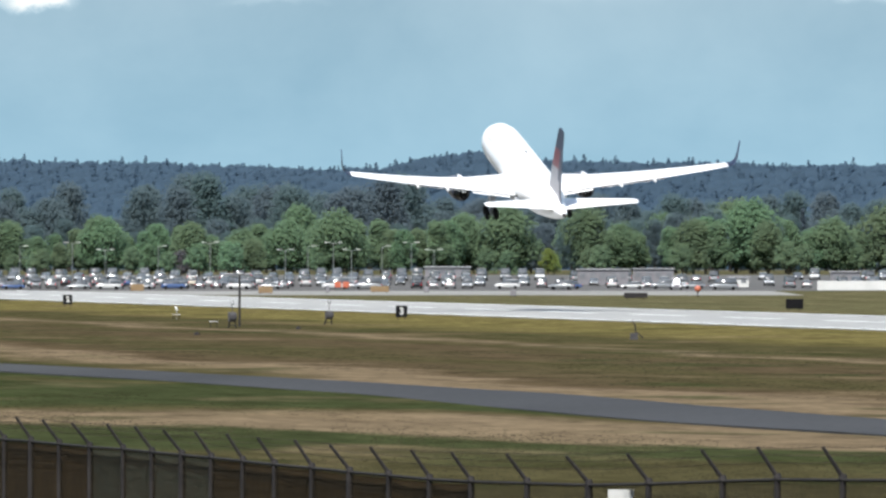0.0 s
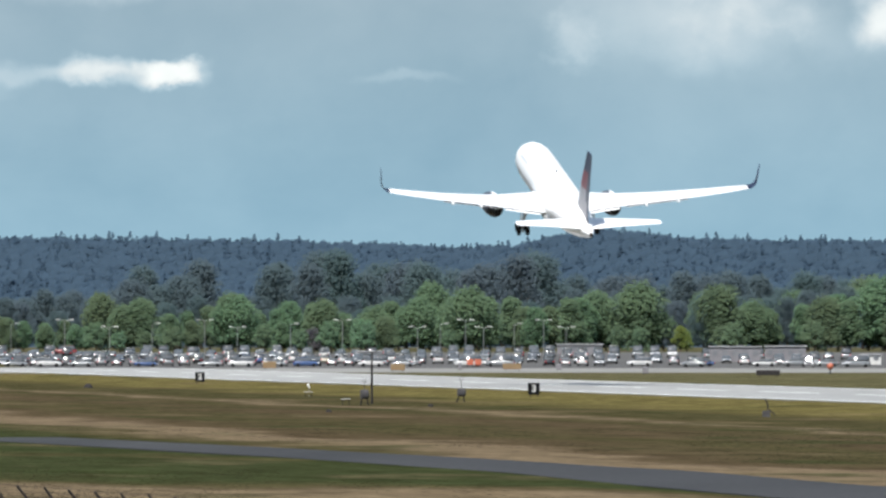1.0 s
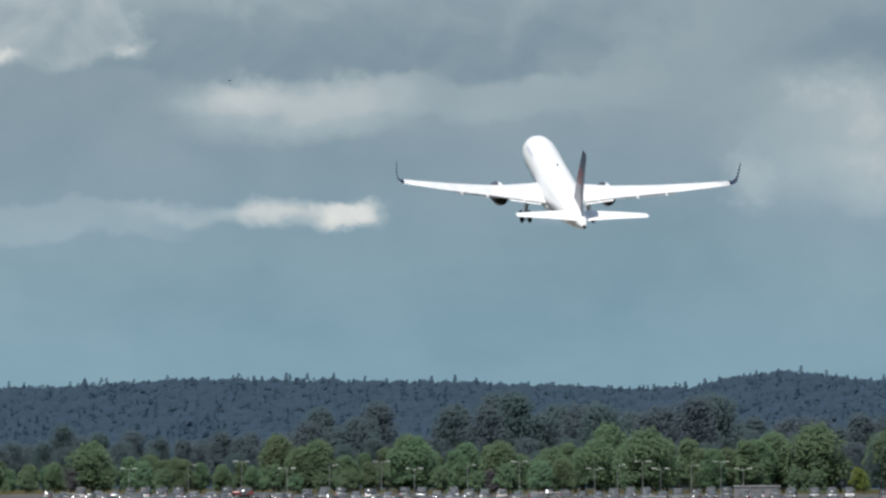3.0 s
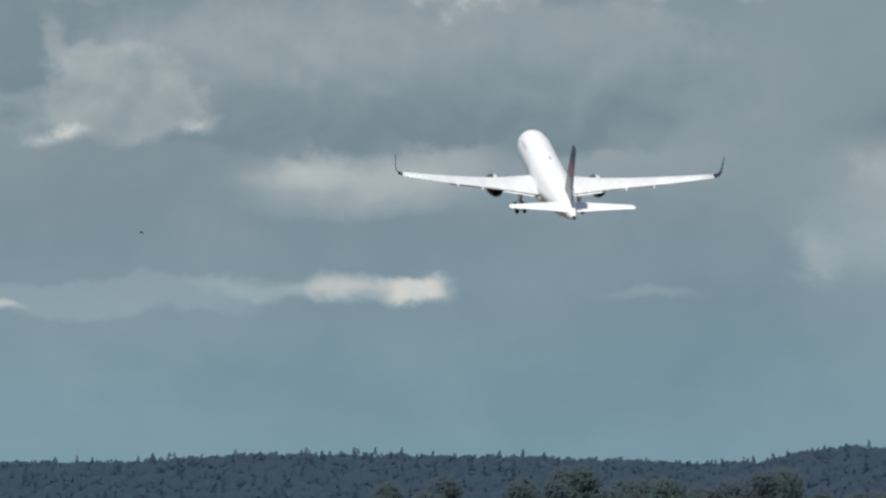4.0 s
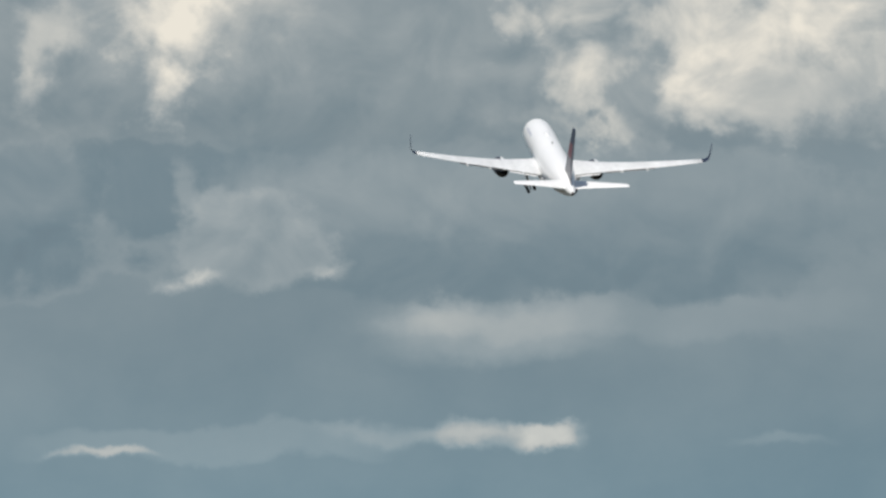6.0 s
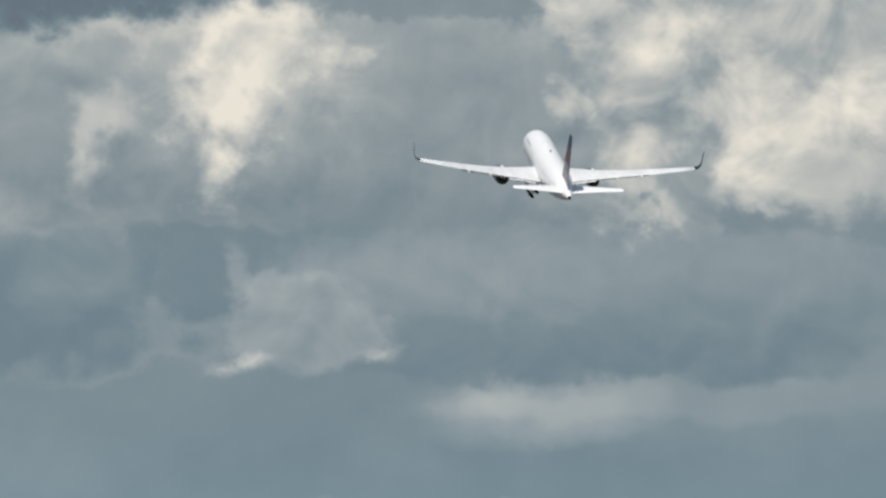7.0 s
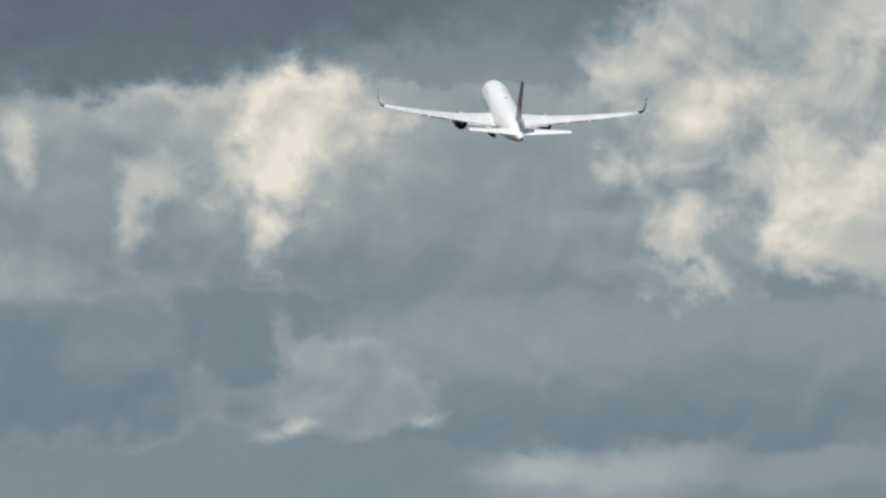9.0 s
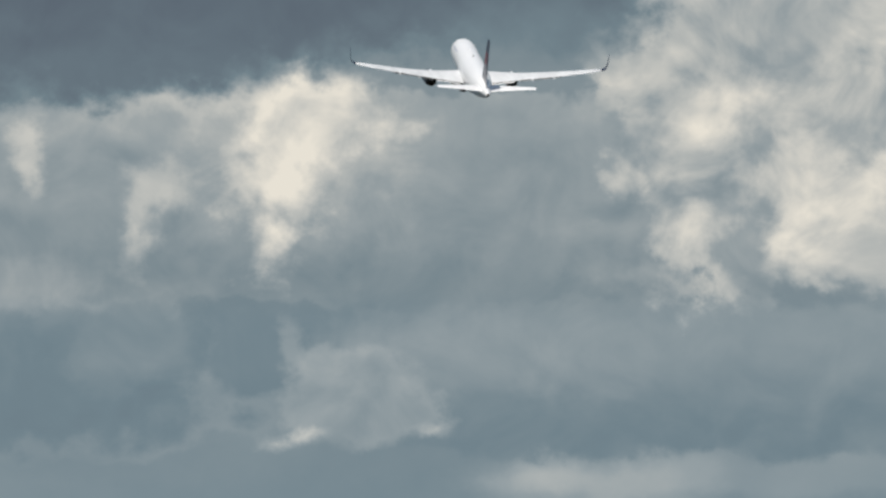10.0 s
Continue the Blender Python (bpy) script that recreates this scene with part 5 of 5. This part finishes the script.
def build_woods():
    rnd = random.Random(11)
    bright = [build_tree("broadleaf_tree", 12.5, 9.5, "leaf", 1, "green broad-leaved tree with a rounded crown"), build_tree("broadleaf_tree", 14, 9, "leaf", 2, "tall green broad-leaved tree with a domed crown", 30),
              build_tree("broadleaf_tree", 11, 10.5, "leaf", 3, "wide green broad-leaved tree", 26), build_tree("broadleaf_tree", 13, 7.5, "leaf", 4, "narrow green broad-leaved tree", 28)]
    dark = [build_tree("dark_tree", 20, 12, "leaf_hazed", 5, "tall dark green tree in the wood, blued for haze", 50, 170), build_tree("dark_tree", 21, 10, "leaf_hazed", 6, "tall narrow dark green tree in the wood, blued for haze", 50, 170), build_tree("dark_tree", 18, 13, "leaf_hazed", 7, "broad dark green tree in the wood, blued for haze", 48, 170)]
    firs = [build_tree("fir_tree", 21, 7, "needle", 8, "dark pointed fir tree, blued for haze", 26, 60, 0.06, "cone"), build_tree("fir_tree", 24, 6.5, "needle", 9, "tall dark pointed fir tree, blued for haze", 28, 60, 0.06, "cone")]
    small = [build_tree("small_tree", 7, 6, "leaf_red", 12, "small dull purple tree beside the lamps", 11, 80), build_tree("small_tree", 7.5, 6.5, "leaf", 13, "small green tree beside the car park", 11, 80)]
    yellow = [build_tree("yellow_tree", 9.0, 6.0, "leaf_yellow", 14, "bright yellow-green young tree", 13, 90)]
    put = []
    u = -640
    while u < 1720:
        y = 2310 + rnd.uniform(0, 130)
        f = 0.66 if u < -60 else 0.95 if u < 500 else 1.12 if u < 690 else 1.0 if u < 960 else 1.14 if u < 1330 else 0.98
        if not 930 < u < 1010:
            put.append((rnd.randrange(4), stand(u + rnd.uniform(-14, 14), y, rnd.uniform(-38, 38), 1.2 * f * rnd.uniform(0.68, 1.2))))
        u += rnd.uniform(18, 32)
    plant(bright, put)
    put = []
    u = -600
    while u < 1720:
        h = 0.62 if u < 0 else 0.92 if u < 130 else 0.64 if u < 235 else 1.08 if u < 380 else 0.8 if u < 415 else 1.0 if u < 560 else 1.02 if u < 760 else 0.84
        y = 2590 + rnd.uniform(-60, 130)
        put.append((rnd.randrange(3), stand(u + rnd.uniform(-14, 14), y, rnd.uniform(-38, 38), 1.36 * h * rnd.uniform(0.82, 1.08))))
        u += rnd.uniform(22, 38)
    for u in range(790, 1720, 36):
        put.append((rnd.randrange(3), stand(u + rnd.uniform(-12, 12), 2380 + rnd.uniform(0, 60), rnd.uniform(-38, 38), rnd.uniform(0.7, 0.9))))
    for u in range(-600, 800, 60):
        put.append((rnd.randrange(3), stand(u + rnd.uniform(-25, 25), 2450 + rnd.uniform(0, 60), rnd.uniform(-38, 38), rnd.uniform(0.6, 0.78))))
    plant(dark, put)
    put = []
    for u in (262, 300, 318, 352, 430, 452, 515, 548, 610, 655, 700, 742, 1050, 1098, 1190, 1255, 1420, 1530, 1600, 424, 1150, 80, 96):
        h = 0.95 if u < 380 else 0.85 if u < 760 else 0.72
        put.append((rnd.randrange(2), stand(u, 2640 + rnd.uniform(-60, 90), rnd.uniform(-38, 38), h * rnd.uniform(0.8, 1.05))))
    plant(firs, put)
    put = [(0 if u in (325, -430, 1640) else 1, stand(u + rnd.uniform(-8, 8), 2270 + rnd.uniform(0, 25), rnd.uniform(-38, 38), rnd.uniform(0.6, 1.0))) for u in (-560, -500, -430, -300, -250, -60, -20, 20, 60, 75, 230, 300, 325, 345, 410, 560, 870, 905, 1040, 1070, 1210, 1390, 1430, 1590, 1640)]
    plant(small, put)
    plant(yellow, [(0, stand(970, 2296, 30, 0.62)), (0, stand(981, 2310, -30, 0.8))])


def build_far_wood():
    """The wooded hills: a host of small pointed and rounded trees, one mesh."""
    rnd = random.Random(21)
    verts, faces = [], []

    def spray(c, n, s):
        n = (n.normalized() * 0.45 + TO_LIGHT).normalized()
        a = n.cross(Vector((rnd.uniform(-1, 1), rnd.uniform(-1, 1), rnd.uniform(-1, 1)))).normalized() * s
        b = n.cross(a)
        k = len(verts)
        verts.extend((c - a * 0.8, c - b * 0.72, c + a * 0.8, c + b * 0.72))
        faces.append((k, k + 1, k + 2, k + 3))

    def cone(x, y, z, r, h, n):
        for i in range(n):
            f = (i + rnd.random()) / n
            a = rnd.uniform(0, math.tau)
            q = r * (1.02 - f) * rnd.uniform(0.6, 1.1)
            d = Vector((math.cos(a), math.sin(a), 0.7))
            spray(Vector((x + q * d.x, y + q * d.y, z + h * f)), d, 0.6 + 1.9 * (1.1 - f))
        spray(Vector((x, y, z + h)), Vector((0.2, 1, 0)), 0.6)

    def dome(x, y, z, r, h, n):
        for i in range(n):
            f = rnd.random() ** 0.7
            a = rnd.uniform(0, math.tau)
            q = r * math.sqrt(max(0.02, 1 - (1.6 * f - 0.6) ** 2)) * rnd.uniform(0.8, 1.1)
            d = Vector((math.cos(a), math.sin(a), 0.9 * f + 0.2))
            spray(Vector((x + q * d.x, y + q * d.y, z + h * f)), d, 2.5)
    y = 2820.0
    while y < 4560:
        x = -0.085 * y - 60
        while x < 0.06 * y + 60:
            xx, yy = x + rnd.uniform(-3, 3), y + rnd.uniform(-14, 14)
            z = ground_z(xx, yy) - 0.3
            if rnd.random() < 0.36:
                h = rnd.uniform(8.5, 12.2) * (1.15 if rnd.random() < 0.08 else 1)
                cone(xx, yy, z, h * rnd.uniform(0.22, 0.32), h, 36)
            else:
                h = rnd.uniform(7.5, 11)
                dome(xx, yy, z, h * rnd.uniform(0.35, 0.5), h, 30)
            x += rnd.uniform(2.4, 4.0)
        y += 16 if y > 4250 else 30 if y > 3300 else 40
    me = bpy.data.meshes.new("far_wood")
    me.from_pydata(verts, [], faces)
    # the haze over the hills is only this blue in the needles
    me.materials.append(M["hazy_needle"])
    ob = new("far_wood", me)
    tagged(ob, "wooded hills with pointed firs, haze painted into their blue-green", "wood", kind="stuff")


build_woods()
build_far_wood()


# ---- birds ----


def build_bird(name, label):
    """A swallow-like bird, nose to +y; its wings are hinged at the shoulders."""
    bird = empty(name, label=label, category="bird")
    bm = bmesh.new()
    loft(bm, [[Vector((w * math.cos(i * math.tau / 12), y, z + h * math.sin(i * math.tau / 12))) for i in range(12)] for y, w, h, z in
              ((0.088, 0.002, 0.002, 0.004), (0.078, 0.006, 0.006, 0.005), (0.066, 0.013, 0.013, 0.006), (0.045, 0.018, 0.018, 0.003), (0.015, 0.021, 0.02, 0), (-0.02, 0.017, 0.016, 0), (-0.05, 0.009, 0.008, 0.001), (-0.06, 0.004, 0.004, 0.001))])
    part("body", bm, M["feather"], bird, smooth=True)
    for k in (-1, 1):
        bm = bmesh.new()
        loft(bm, [[Vector((k * x, y, z)) for x, y, z in ((x0, y0, 0.001), (x1, y0, 0.001), (x1, y0, -0.001), (x0, y0, -0.001))] for x0, x1, y0 in ((0.0, 0.008, -0.045), (0.002, 0.016, -0.07), (0.009, 0.014, -0.1))])
        part("tail_fork", bm, M["feather"], bird)
        bm = bmesh.new()
        rings = []
        for x, lead, trail, z in ((0, 0.045, -0.02, 0.0), (0.03, 0.052, -0.022, 0.004), (0.06, 0.045, -0.018, 0.006), (0.1, 0.02, -0.028, 0.006), (0.14, -0.022, -0.05, 0.003), (0.17, -0.07, -0.076, 0.0)):
            rings.append([Vector((k * x, lead, z)), Vector((k * x, (lead + trail) / 2, z + 0.003)), Vector((k * x, trail, z)), Vector((k * x, (lead + trail) / 2, z - 0.002))])
        loft(bm, rings)
        w = part("bird_wing", bm, M["feather"], bird, "swept pointed wing")
        w.matrix_basis = pose(k * 0.012, 0, 0.01)
        WINGS.append((w, k, name))
    return bird


WINGS = []
swallow = build_bird("swallow", "dark swallow flying past with beating wings")
far_swallow = build_bird("swallow", "tiny dark swallow circling far off in the sky")


def motions():
    rows = [(0, 11.0, 1458.6, 8.3, 9.31, 12.29, -1.48),
            (0.5, 4.6, 1496.7, 12.1, 9.34, 12.85, -1.11),
            (1, -1.9, 1535.6, 16.5, 9.36, 13.40, -0.72),
            (1.5, -8.4, 1574.8, 21.6, 9.33, 13.91, -0.37),
            (2, -14.9, 1614.4, 27.3, 9.27, 14.38, -0.12),
            (2.5, -21.4, 1654.4, 33.4, 9.20, 14.84, 0.06),
            (4, -40.7, 1771.9, 54.4, 9.02, 15.91, 0.18),
            (4.5, -47.0, 1812.6, 62.1, 9.05, 15.94, 0.45),
            (5, -53.3, 1853.0, 70.2, 9.09, 15.90, 0.76),
            (5.5, -59.6, 1892.1, 78.3, 9.13, 15.79, 1.05),
            (6, -65.7, 1929.9, 86.5, 9.16, 15.63, 1.30),
            (7.5, -83.5, 2045.7, 110.9, 9.13, 14.82, 1.52),
            (8, -89.2, 2083.7, 118.5, 9.03, 14.73, 1.41),
            (8.5, -95.0, 2123.0, 126.1, 8.94, 14.72, 1.31),
            (9, -100.7, 2164.0, 133.6, 8.86, 14.78, 1.26),
            (9.5, -106.6, 2206.3, 141.2, 8.78, 14.92, 1.25),
            (10, -112.3, 2248.6, 148.8, 8.72, 15.07, 1.24)
            ]
    walk(aeroplane, [(t, pose(x, y, z + 8.0, 0, 0, h) @ pose(0, 0, 0, p, 0, 0) @ pose(0, 0, 0, 0, r, 0)) for t, x, y, z, h, p, r in rows])
    for gear, side in GEARS:
        base = pose(side * 4.3, 2.3, -2.1)
        walk(gear, [(t, base @ pose(0, 0, 0, 0, side * a, 0)) for t, a in ((0, 0), (2.8, 0), (4.0, 4), (5.5, 20), (7.5, 52), (9, 70), (10, 80))])
    # the near swallow crosses the view to the west, dropping a little
    def sky(u, v, d):
        return Vector(((u - 784) / F * d, d, 8.0 - (v - 437.5) / F * d))
    a = sky(8, -14, 73)
    step = Vector((-0.98, 0.0, -0.095))
    rows = []
    for t in (0, 1.5, 2.2, 2.4, 2.5, 2.6, 2.8, 3.5, 10):
        p = a + step * ((t - 2.5) * 10)
        p.z += 0.25 * max(0, abs(t - 2.5) - 0.2)
        bank = {2.4: 4, 2.5: -32, 2.6: -58}.get(t, 0)
        rows.append((t, pose(p.x, p.y, max(p.z, 5.5), 0, 0, 90) @ pose(0, 0, 0, 6, 0, 0) @ pose(0, 0, 0, 0, bank, 0)))
    walk(swallow, rows)
    # the far one wheels down the sky
    rows = []
    pts = ((0, 60, -620), (1.2, 18, -235), (1.6, 2, -125), (1.9, -24, -172), (2.1, -25, -210), (2.3, -29, -236), (2.5, -37, -242), (2.7, -71, -253), (3.8, -362, -150), (4.0, -419, -110), (4.2, -486, -80), (4.4, -580, -73), (4.6, -680, -88), (5.2, -1000, -110), (10, -3600, -300))
    for t, u, v in pts:
        p = sky(u, v, 520)
        rows.append((t, pose(p.x, p.y, p.z, 0, 0, 75)))
    walk(far_swallow, rows)
    for wing, k, name in WINGS:
        near = wing.parent == swallow
        rows = []
        for i in range(0, 101):
            t = i / 10
            f = (0.0, 30.0, 50.0, 10.0, -30.0, -10.0)[(i + (2 if near else 0)) % 6]
            if near and 2.35 < t < 2.65:
                f = {24: 2.0, 25: -18.0, 26: 4.0}[i]
            rows.append((t, pose(k * 0.012, 0, 0.01, 0, -k * f, 0)))
        walk(wing, rows)



motions()
